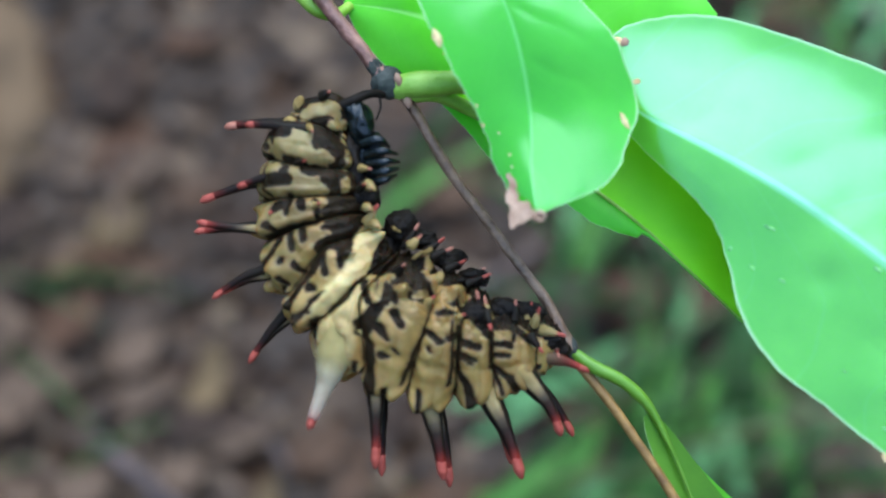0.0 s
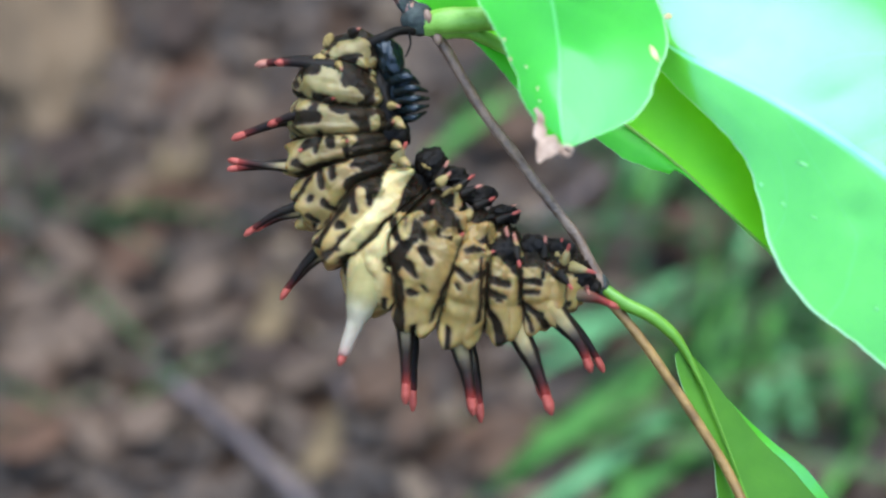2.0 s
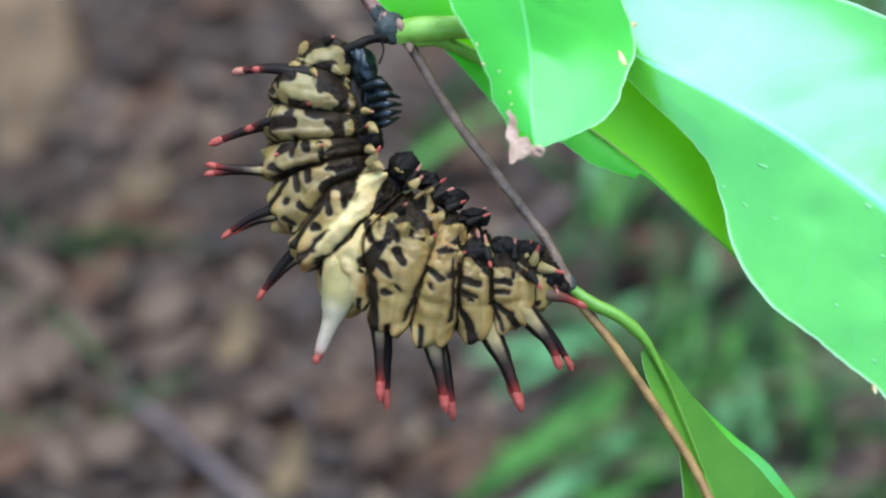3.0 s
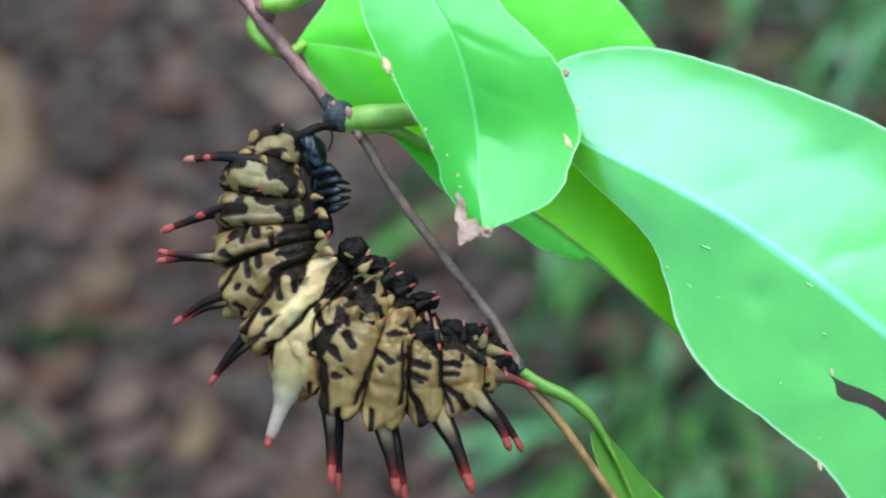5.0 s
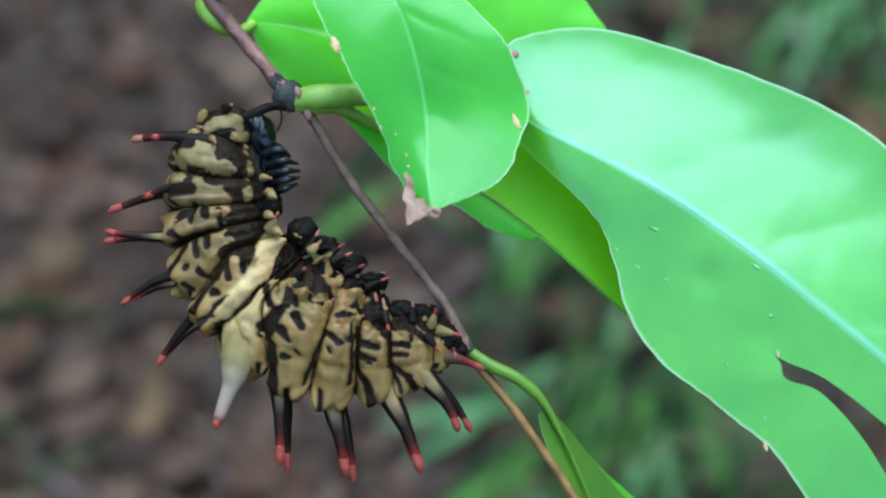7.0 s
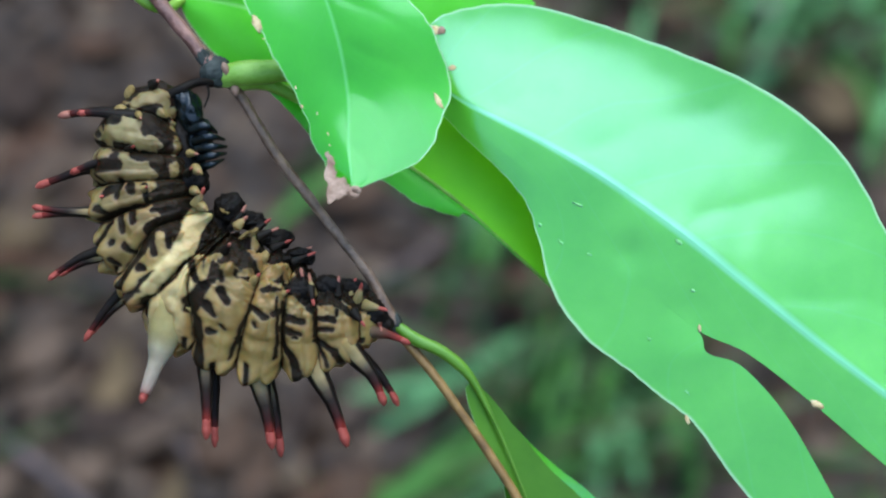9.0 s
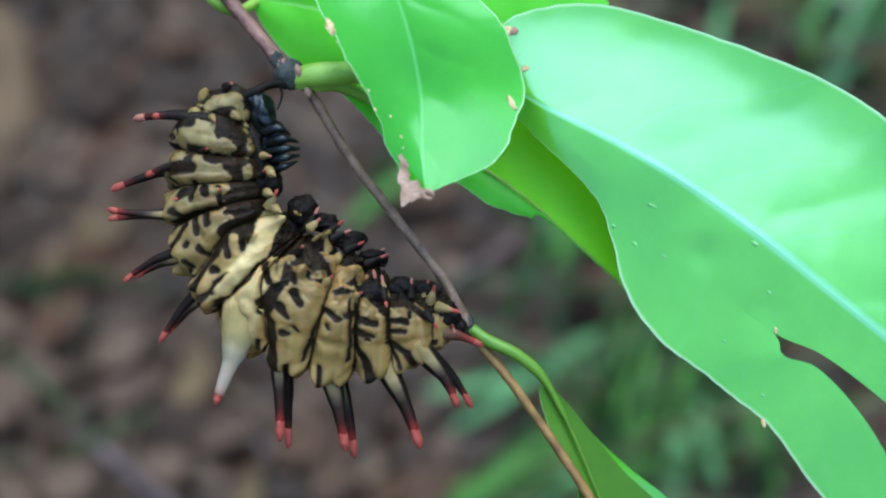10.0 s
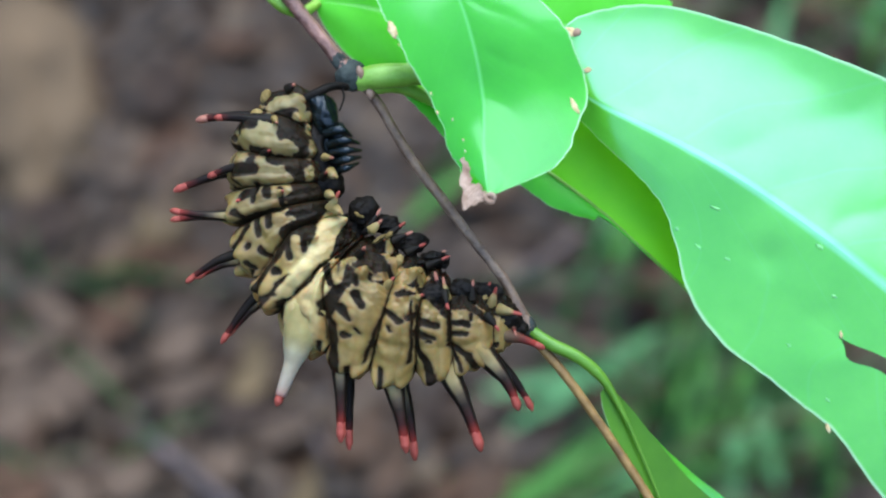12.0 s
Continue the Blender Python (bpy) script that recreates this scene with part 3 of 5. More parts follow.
lump("dry_spot", (8.61, -23.73, -2.75), (0.22, 0.32, 0.06), SCAR, leaf_lower, "small brown spot", rough=0.4, turn=(0, 0, 30))

# withered tip and dry spots of the hanging leaf
flake = [
    [(-14.89, 10.49, 10.60), (-14.94, 8.27, 11.40), (-14.88, 6.02, 12.20), (-14.45, 4.44, 13.20), (-13.02, 4.84, 13.60), (-11.60, 5.02, 13.70)],
    [(-14.63, 10.35, 10.80), (-14.13, 8.56, 11.60), (-13.57, 7.45, 12.20), (-12.89, 6.73, 13.20), (-12.22, 6.21, 13.60), (-11.35, 5.70, 13.80)],
]
leaf_part("withered_tip", flake, [(0, 1, -1, 1)], WITHER, leaf_front, "crumpled pale brown leaf tip", cols=40, rows=12, wave=0.9, seed=13, ripple=1.6, thick=0.25)
ring_at = Vector((-11.79, 5.38, 14.00))
tube_part("curl", [ring_at + Vector((0.5 * math.cos(a), 0.42 * math.sin(a), 0.1 * math.sin(2 * a))) for a in [0.7 * k for k in range(9)]], [0.28] * 9, WITHER, leaf_front, "small curled ring at the point", sides=8, steps=4, rough=0.2)
lump("dry_spot", (-22.58, 24.56, 11.10), (0.45, 0.95, 0.06), SPOT, leaf_front, "pale dry spot", rough=0.4, turn=(0, 0, 25))


def on_leaf(leaf, at_):
    """The place on the leaf's upper skin over a point, in millimetres."""
    x, y = at_[0] * MM, at_[1] * MM
    near = min((v.co for v in leaf.data.vertices), key=lambda c: (c.x - x) ** 2 + (c.y - y) ** 2 - c.z * 1e-6)
    return Vector((at_[0], at_[1], near.z / MM + 0.02))


lump("dry_spot", on_leaf(leaf_front, (-2.03, 16.08, 6.60)), (0.34, 1.0, 0.06), SPOT, leaf_front, "pale dry spot", rough=0.4, turn=(0, 0, 25))
for x, y, size in ((-18.3, 17.4, 0.2), (-15.9, 14.5, 0.16), (-17.6, 15.3, 0.24), (-14.7, 12.2, 0.2), (-14.5, 10.9, 0.15), (-21.9, 22.9, 0.15)):
    lump("dry_spot", on_leaf(leaf_front, (x, y, 10.0)), (size * 0.55, size * 0.9, 0.03), SPOT, leaf_front, "tiny pale fleck", rough=0.4, turn=(0, 0, 25))
lump("dry_spot", on_leaf(leaf_big, (-0.11, 20.94, 2.0)), (0.45, 0.3, 0.05), SPOT, leaf_big, "small pale spot", rough=0.4)
lump("dry_spot", on_leaf(leaf_big, (-1.3, 25.6, 4.80)), (0.5, 0.45, 0.12), SCAR, leaf_big, "brown spot beside the pale one", rough=0.4)
lump("dry_spot", on_leaf(leaf_big, (-2.3, 25.5, 4.80)), (1.1, 0.6, 0.12), SPOT, leaf_big, "brown dry spot", rough=0.4, turn=(0, 0, 10))
lump("dry_spot", on_leaf(leaf_big, (41.31, -18.79, 9.40)), (0.85, 0.4, 0.05), SPOT, leaf_big, "pale dry spot on the margin", rough=0.45, turn=(0, 0, -25))
lump("dry_spot", on_leaf(leaf_big, (26.25, -20.40, 8.40)), (0.22, 0.5, 0.05), SPOT, leaf_big, "pale dry spot on the margin", rough=0.45, turn=(0, 0, 20))
lump("dry_spot", on_leaf(leaf_big, (27.67, -9.90, 8.40)), (0.16, 0.4, 0.05), SPOT, leaf_big, "pale scar at the head of the slit", rough=0.4, turn=(0, 0, 10))

NICK = plain("leaf_scratch", (0.12, 0.45, 0.07), (0.24, 0.56, 0.20), 1500, 0.5)
for at_, size, turn in (
    ((14.07, 4.38, 8.40), (1.0, 0.13, 0.08), -22), ((9.65, 2.13, 8.10), (0.35, 0.16, 0.08), -40), ((12.02, 0.03, 8.40), (0.5, 0.16, 0.08), -40), ((15.18, -1.34, 8.60), (0.35, 0.12, 0.08), -30),
    ((21.90, -11.08, 9.30), (0.3, 0.14, 0.08), -40), ((26.11, -17.18, 9.20), (0.4, 0.12, 0.08), -45), ((25.43, -0.04, 9.50), (0.6, 0.2, 0.08), -35), ((26.97, -5.61, 9.70), (0.35, 0.15, 0.08), -30),
):
    lump("scratch", on_leaf(leaf_big, at_), (size[0] * 0.75, size[1] * 0.9, 0.015), NICK, leaf_big, "pale scratch", rough=0.8, seed=at_[0], turn=(0, 0, turn))

# ---- the caterpillar ----
caterpillar = thing("caterpillar", "cream and black caterpillar with red-tipped fleshy spines, arched on a stem", "caterpillar", m=PLANT)

# middle line of the body from the neck to the tail, with the body's half-height
SPINE = [
    (-32.32, 17.63, 0.60), 2.1,
    (-34.74, 16.53, 0.80), 3.5,
    (-36.35, 13.30, 1.00), 5.5,
    (-36.61, 9.18, 1.00), 6.1,
    (-36.21, 5.46, 1.00), 6.5,
    (-35.15, 1.87, 1.00), 6.9,
    (-33.44, -1.45, 1.00), 7.3,
    (-30.88, -4.31, 1.00), 7.9,
    (-26.93, -6.45, 1.00), 8.4,
    (-22.31, -8.00, 1.00), 7.9,
    (-17.87, -8.88, 1.00), 6.6,
    (-13.62, -8.97, 0.80), 5.2,
    (-10.42, -8.46, 0.50), 3.6,
    (-8.27, -8.47, 0.20), 2.0,
]
LINE, GIRTH = [Vector(p) for p in SPINE[::2]], SPINE[1::2]


def body_frame(s):
    p = spline(LINE, s)
    tan = spline(LINE, min(s + 0.05, len(LINE) - 1)) - spline(LINE, max(s - 0.05, 0))
    tan.z = 0
    tan.normalize()
    back = Vector((tan.y, -tan.x, 0))
    i = min(int(s), len(GIRTH) - 2)
    r = GIRTH[i] + (GIRTH[i + 1] - GIRTH[i]) * (s - i)
    return p, tan, back, r


# black marks and cream patches of the skin, stretch by stretch: each runs from one place to another, given by s, phi and half-width in mm
# neck and first rings
MARKS_NECK = [
    ((1.23, 107, 0.5), (1.4, 132, 0.36)), ((1.54, 84, 1.1), (1.74, 114, 0.79)), ((1.58, 53, 0.55), (1.43, 81, 0.4)),
    ((1.73, 133, 0.3), (0.84, 180, 0.22)), ((1.84, 120, 0.6), (2.84, 123, 0.43)), ((1.91, 0, 0.8), (1.85, 56, 0.58)),
    ((1.94, 100, 0.8), (1.92, 130, 0.58)), ((2, 35, 0.14), (2.11, 41, 0.1)), ((2.03, 16, 0.13), (2.23, 33, 0.09)),
    ((2.18, 126, 0.55), (3.76, 124, 0.4)), ((2.24, 18, 0.12), (2.5, 43, 0.09)), ((2.48, 59, 0.32), (2.55, 84, 0.23)),
    ((2.67, 86, 0.45), (2.79, 95, 0.32)), ((2.69, 63, 0.3), (3.06, 66, 0.22)), ((2.69, 29, 0.25), (2.83, 35, 0.18)),
    ((2.73, 96, 0.5), (2.82, 128, 0.36)),
]
# fore body
MARKS_FORE = [
    ((2.93, 43, 0.75), (2.98, 66, 0.54)), ((2.95, 108, 0.3), (3.32, 117, 0.22)), ((3.18, 37, 0.15), (3.35, 46, 0.11)),
    ((3.22, 6, 0.1), (3.37, 26, 0.07)), ((3.42, 68, 0.28), (3.83, 63, 0.2)), ((3.62, 81, 0.5), (3.75, 81, 0.36)),
    ((3.64, 96, 0.25), (4.14, 96, 0.18)), ((3.65, 51, 0.5), (3.57, 67, 0.36)), ((3.99, 12, 0.12), (4.15, 29, 0.09)),
    ((4.01, 42, 0.2), (4.22, 49, 0.14)), ((4.23, 63, 0.22), (4.26, 95, 0.16)), ((4.32, 77, 0.42), (4.63, 76, 0.3)),
    ((4.34, 44, 0.28), (4.23, 63, 0.2)), ((4.37, 62, 0.28), (4.78, 62, 0.2)), ((4.38, 23, 0.3), (4.34, 44, 0.22)),
    ((4.93, 48, 0.22), (4.96, 48, 0.16)),
]
# before the saddle
MARKS_MIDDLE = [
    ((4.98, 24, 0.28), (4.46, 51, 0.2)), ((5.04, 91, 0.75), (4.85, 113, 0.54)), ((5.14, 59, 0.2), (5.55, 65, 0.14)),
    ((5.18, 13, 0.13), (5.18, 35, 0.09)), ((5.2, 105, 0.5), (5.76, 100, 0.36)), ((5.22, 90, 0.42), (5.74, 84, 0.3)),
    ((5.34, 42, 0.2), (5.53, 44, 0.14)), ((5.5, 75, 0.4), (4.96, 99, 0.29)), ((5.71, 55, 0.28), (5.5, 75, 0.2)),
    ((5.72, 33, 0.12), (5.9, 31, 0.09)), ((5.83, 64, 0.38), (5.89, 66, 0.27)), ((6.02, 36, 0.45), (5.71, 55, 0.32)),
    ((6.14, 60, 0.2), (6.19, 74, 0.14)), ((6.15, 38, 0.14), (6.3, 54, 0.1)), ((6.85, 29, 0.18), (6.52, 48, 0.13)),
]
# saddle
MARKS_SADDLE = [
    ((5.55, 40, 0.12), (5.75, 31, 0.12)), ((6.2, 58, 0.13), (6.35, 38, 0.1)), ((6.5, 104, 0.11), (6.65, 86, 0.11)),
    ((6.53, 124, 0.95), (7.23, 141, 0.8)), ((6.55, 48, 0.17), (6.65, 38, 0.14)), ((6.6, 70, 0.14), (6.55, 48, 0.17)),
    ((6.6, 108, 0.4), (7.15, 98, 0.5)), ((6.65, 86, 0.11), (6.6, 70, 0.14)), ((6.65, 38, 0.14), (6.95, 28, 0.11)),
    ((7.33, 116, 0.3), (7.8, 106, 0.22)), ((7.38, 96, 0.42), (7.32, 76, 0.62)), ((7.4, 70, 0.55), (7.55, 68, 0.4)),
    ((7.45, 114, 0.57), (7.55, 102, 0.34)), ((7.55, 44, 0.11), (7.75, 26, 0.14)), ((7.66, 82, 0.5), (7.95, 77, 0.16)),
    ((7.65, 66, 0.46), (7.8, 54, 0.43)), ((6.8, 120, 0.35), (7.2, 98, 0.42)), ((7.5, 112, 0.4), (7.5, 92, 0.3)), ((7.5, 92, 0.3), (7.45, 72, 0.45)),
]
# behind the saddle
MARKS_BEHIND = [
     ((7.75, 26, 0.14), (7.95, 18, 0.11)), ((7.8, 54, 0.43), (8, 38, 0.43)),
     ((7.86, 98, 0.42), (8.12, 91, 0.36)), ((7.96, 136, 0.45), (8.27, 128, 0.35)),
    ((8, 38, 0.43), (8.2, 2, 0.34)), ((8, 62, 0.34), (8.1, 62, 0.11)), ((8, 116, 0.23), (8.5, 118, 0.29)),
    ((8.2, 70, 0.12), (8.28, 68, 0.08)), ((8.3, 38, 0.14), (8.3, 0, 0.11)), ((8.6, 62, 0.2), (8.65, 58, 0.23)),
    ((8.6, 62, 0.09), (8.55, 42, 0.06)), ((8.65, 96, 0.09), (8.6, 62, 0.09)), ((8.7, 94, 0.23), (9.05, 88, 0.37)),
    ((8.85, 110, 0.26), (9.3, 118, 0.26)),
]
# hind body
MARKS_HIND = [
    ((8.86, 81, 0.12), (8.92, 78, 0.08)), ((8.95, 42, 0.11), (9.15, 4, 0.17)), ((9.25, 92, 0.29), (9.5, 100, 0.17)),
    ((9.25, 108, 0.06), (9.45, 72, 0.06)), ((9.35, 28, 0.09), (9.45, 4, 0.14)), ((9.45, 72, 0.06), (9.5, 48, 0.11)),
    ((9.45, 106, 0.14), (9.55, 84, 0.17)), ((9.54, 125, 0.9), (10.08, 114, 0.7)), ((9.55, 84, 0.17), (9.6, 66, 0.17)),
    ((9.55, 92, 0.4), (10, 90, 0.31)), ((9.55, 80, 0.46), (10, 76, 0.09)), ((9.6, 64, 0.23), (9.85, 52, 0.31)),
    ((9.85, 52, 0.31), (10.25, 12, 0.4)), ((9.85, 73, 0.1), (9.91, 72, 0.07)), ((10.11, 108, 0.25), (10.22, 102, 0.2)),
    ((10.29, 138, 0.45), (10.42, 116, 0.35)),
]
# tail
MARKS_TAIL = [
    ((10.3, 112, 0.17), (10.35, 74, 0.17)), ((10.35, 96, 0.26), (10.85, 94, 0.31)), ((10.35, 82, 0.26), (10.8, 82, 0.17)),
    ((10.4, 68, 0.26), (10.85, 52, 0.29)), ((10.4, 68, 0.14), (10.5, 52, 0.11)), ((10.4, 38, 0.09), (10.45, 16, 0.11)),
    ((10.41, 127, 0.9), (11.03, 125, 0.7)), ((10.45, 118, 0.4), (11.05, 114, 0.43)), ((10.5, 52, 0.11), (10.65, 40, 0.09)),
    ((10.85, 52, 0.29), (11.2, 8, 0.37)), ((10.95, 106, 0.14), (10.95, 100, 0.14)), ((11.05, 114, 0.43), (11.7, 94, 0.37)),
    ((11.2, 56, 0.09), (11.3, 34, 0.14)), ((11.5, 50, 0.29), (11.7, 48, 0.23)),
]
# cream patches, fore and hind
CREAMS_FORE = [
    ((1.32, 58, 0.85), (0.99, 74, 0.85)), ((1.08, 54, 0.5), (0.92, 63, 0.5)), ((0.72, 63, 0.5), (0.42, 80, 0.5)),
    ((0.84, 79, 0.8), (0.58, 99, 0.8)), ((0.57, 75, 0.7), (0.71, 116, 0.7)), ((1.14, 110, 0.75), (0.42, 132, 0.75)),
    ((1.05, 146, 0.7), (1.42, 145, 0.7)), ((2.1, 140, 0.5), (2.61, 139, 0.5)), ((3.06, 130, 0.45), (3.36, 133, 0.45)),
    ((1.74, 70, 0.8), (1.88, 81, 0.8)), ((2.7, 44, 0.5), (2.68, 53, 0.5)), ((4.64, 94, 0.35), (4.67, 103, 0.35)),
    ((5.3, 96, 0.6), (5.86, 91, 0.6)), ((6.66, 114, 0.42), (7.38, 126, 0.42)), ((1.42, 146, 0.6), (1.5, 140, 0.5)),
    ((1.9, 143, 0.55), (2.5, 144, 0.65)), ((3.0, 136, 0.5), (3.35, 134, 0.5)), ((2.2, 104, 0.6), (2.4, 116, 0.55)),
]
# cream patches of the hind body
CREAMS_HIND = [
    ((6.88, 110, 0.45), (7.3, 101, 0.45)), ((7.71, 116, 0.55), (7.85, 115, 0.55)), ((8.15, 117, 0.3), (8.44, 121, 0.3)),
    ((8.24, 145, 0.85), (8.72, 137, 0.85)), ((7.56, 161, 0.2), (8.17, 155, 0.2)), ((7.88, 162, 0.7), (8.2, 155, 0.7)),
    ((8.85, 126, 0.8), (9.45, 142, 0.8)), ((9.05, 118, 0.32), (9.34, 119, 0.32)), ((4.96, 155, 0.5), (5.12, 169, 0.5)),
    ((5.21, 180, 0.3), (5.77, 180, 0.3)), ((9.62, 122, 0.22), (9.73, 123, 0.22)), ((9.32, 129, 0.25), (9.44, 130, 0.25)),
    ((5.12, 147, 1.7), (6.09, 112, 1.7)), ((6.07, 112, 0.8), (6.42, 60, 0.8)),
]
BLACKS = MARKS_NECK + MARKS_FORE + MARKS_MIDDLE + MARKS_SADDLE + MARKS_BEHIND + MARKS_HIND + MARKS_TAIL
CREAMS = CREAMS_FORE + CREAMS_HIND


PALES = [
    ((5.18, 146, 1.75), (6.11, 110, 1.75)), ((6.09, 109, 1), (6.45, 56, 1)), ((5.32, 116, 0.8), (5.72, 114, 0.8)),
    ((6.82, 97, 1.4), (6.96, 70, 1.4)), ((6.95, 69, 1.6), (7.16, 35, 1.6)), ((7.02, 35, 1), (7.3, 0, 1)),
    ((6.7, 48, 1.0), (7.1, 40, 1.2)), ((7.05, 64, 1.1), (7.3, 40, 1.0)), ((6.9, 98, 0.9), (7.0, 80, 1.0)),
]


def mark_distance(s, phi, r, marks):
    """How far inside a mark the place lies, in millimetres (positive inside)."""
    best = -9.0
    for (s0, p0, w0), (s1, p1, w1) in marks:
        if s < min(s0, s1) - 0.4 or s > max(s0, s1) + 0.4:
            continue
        ax, ay, bx, by = s0 * 4.2, radians(p0) * r, s1 * 4.2, radians(p1) * r
        px, py = s * 4.2, radians(phi) * r
        dx, dy = bx - ax, by - ay
        f = max(0.0, min(1.0, ((px - ax) * dx + (py - ay) * dy) / (dx * dx + dy * dy + 1e-9)))
        best = max(best, w0 + (w1 - w0) * f - math.hypot(px - ax - f * dx, py - ay - f * dy))
    return best


BELLY = [60, 92, 124, 114, 101, 99, 110, 124, 122, 124, 122, 116, 108, 70]

# where one segment meets the next: s on the flank, and how far the seam slants towards the back
SEAMS = [(0.0, 0.0), (1.38, 0.2), (2.62, -0.2), (3.47, -0.05), (4.22, 0.18), (5.08, 0.85), (6.57, 0.05), (7.0, 1.05), (8.66, 0.05), (9.5, 0.2), (10.36, 0.12), (11.7, -0.2), (13.0, 0.0)]


def seam(k, fold):
    c, slant = SEAMS[k]
    return min(13.0, c + slant * max(-0.1, min(0.75, math.cos(radians(fold)))))


def darkness(s, phi, r):
    # the outlines of the marks wander a little
    c = Vector((s * 4.2, radians(phi) * r, 3.0))
    s += 0.04 * noise.noise(c * 0.9) + 0.018 * noise.noise(c * 2.4)
    phi += (0.16 * noise.noise(c * 0.9 + Vector((7, 0, 0))) + 0.08 * noise.noise(c * 2.4 + Vector((0, 5, 0)))) / radians(1) / r
    i = max(0, min(int(s), 12))
    edge = BELLY[i] + (BELLY[i + 1] - BELLY[i]) * (s - i)
    d = radians(phi - edge) * r * 0.6 + 0.8 * noise.noise(Vector((s * 2.3, phi * 0.05, 11))) + 0.45 * noise.noise(Vector((s * 6, phi * 0.13, 5)))
    if s < 1.4:
        d = max(d, 0.5)
    for k in range(1, 12):
        d = max(d, (0.15 if phi < 40 else 0.07) - abs(s - seam(k, phi)) * 4.2)
    d = max(d, mark_distance(s, phi, r, BLACKS) + (0.15 if s < 5.5 else 0.10))
    light = mark_distance(s, phi, r, CREAMS)
    if light > -0.5:
        d = min(d, -light)
    return min(1.0, max(0.0, 0.5 + d * 2.0))


# fleshy bosses that carry the long spines: s, phi, height
BOSSES = [(*(1.82, 49), 0.16), (*(2.93, 52), 0.16), (*(4.10, 35), 0.16), (*(5.10, 37), 0.15), (*(6.06, 47), 0.15), (*(7.18, 31), 0.08), (*(6.90, 23), -0.14), (*(7.08, 0), -0.1), (*(7.74, 20), -0.08), (*(7.03, 24), -0.05),
          (*(8.12, 34), 0.16), (*(9.19, 31), 0.17), (*(10.28, 36), 0.17), (*(11.21, 40), 0.2), (*(5.36, 16), 0.1), (*(4.22, 0), 0.1), (*(5.81, 36), 0.1),
          (*(6.34, 41), 0.1), (*(7.44, 32), -0.07), (*(7.72, 35), 0.05), (*(8.58, 35), 0.09), (*(8.90, 31), 0.09), (*(9.51, 28), 0.09), (*(9.98, 30), 0.09), (*(10.61, 34), 0.09),
          (*(2.31, 26), 0.08), (*(3.46, 0), 0.07), (*(4.71, 24), 0.08), (*(5.32, 146), 0.2), (*(5.49, 110), 0.08), (*(7.02, 65), 0.05),
          (*(8.50, 139), 0.09), (*(9.14, 133), 0.12), (*(7.78, 115), 0.09), (*(8.03, 156), 0.08), (*(7.00, 113), 0.06), (*(0.84, 180), 0.07), (*(2.48, 139), 0.07), (*(0.99, 113), 0.05), (*(1.14, 67), 0.06)]


def boss(s, phi, r):
    out = 0.0
    for sb, pb, h in BOSSES:
        if abs(s - sb) < 0.8:
            d2 = ((s - sb) * 4.2) ** 2 + (radians(phi - pb) * r) ** 2
            out += 1.1 * h * math.exp(-d2 / 1.45 ** 2) if h > 0.12 else 1.5 * h * math.exp(-(d2 / 0.8 ** 2) ** 1.6)
    return out


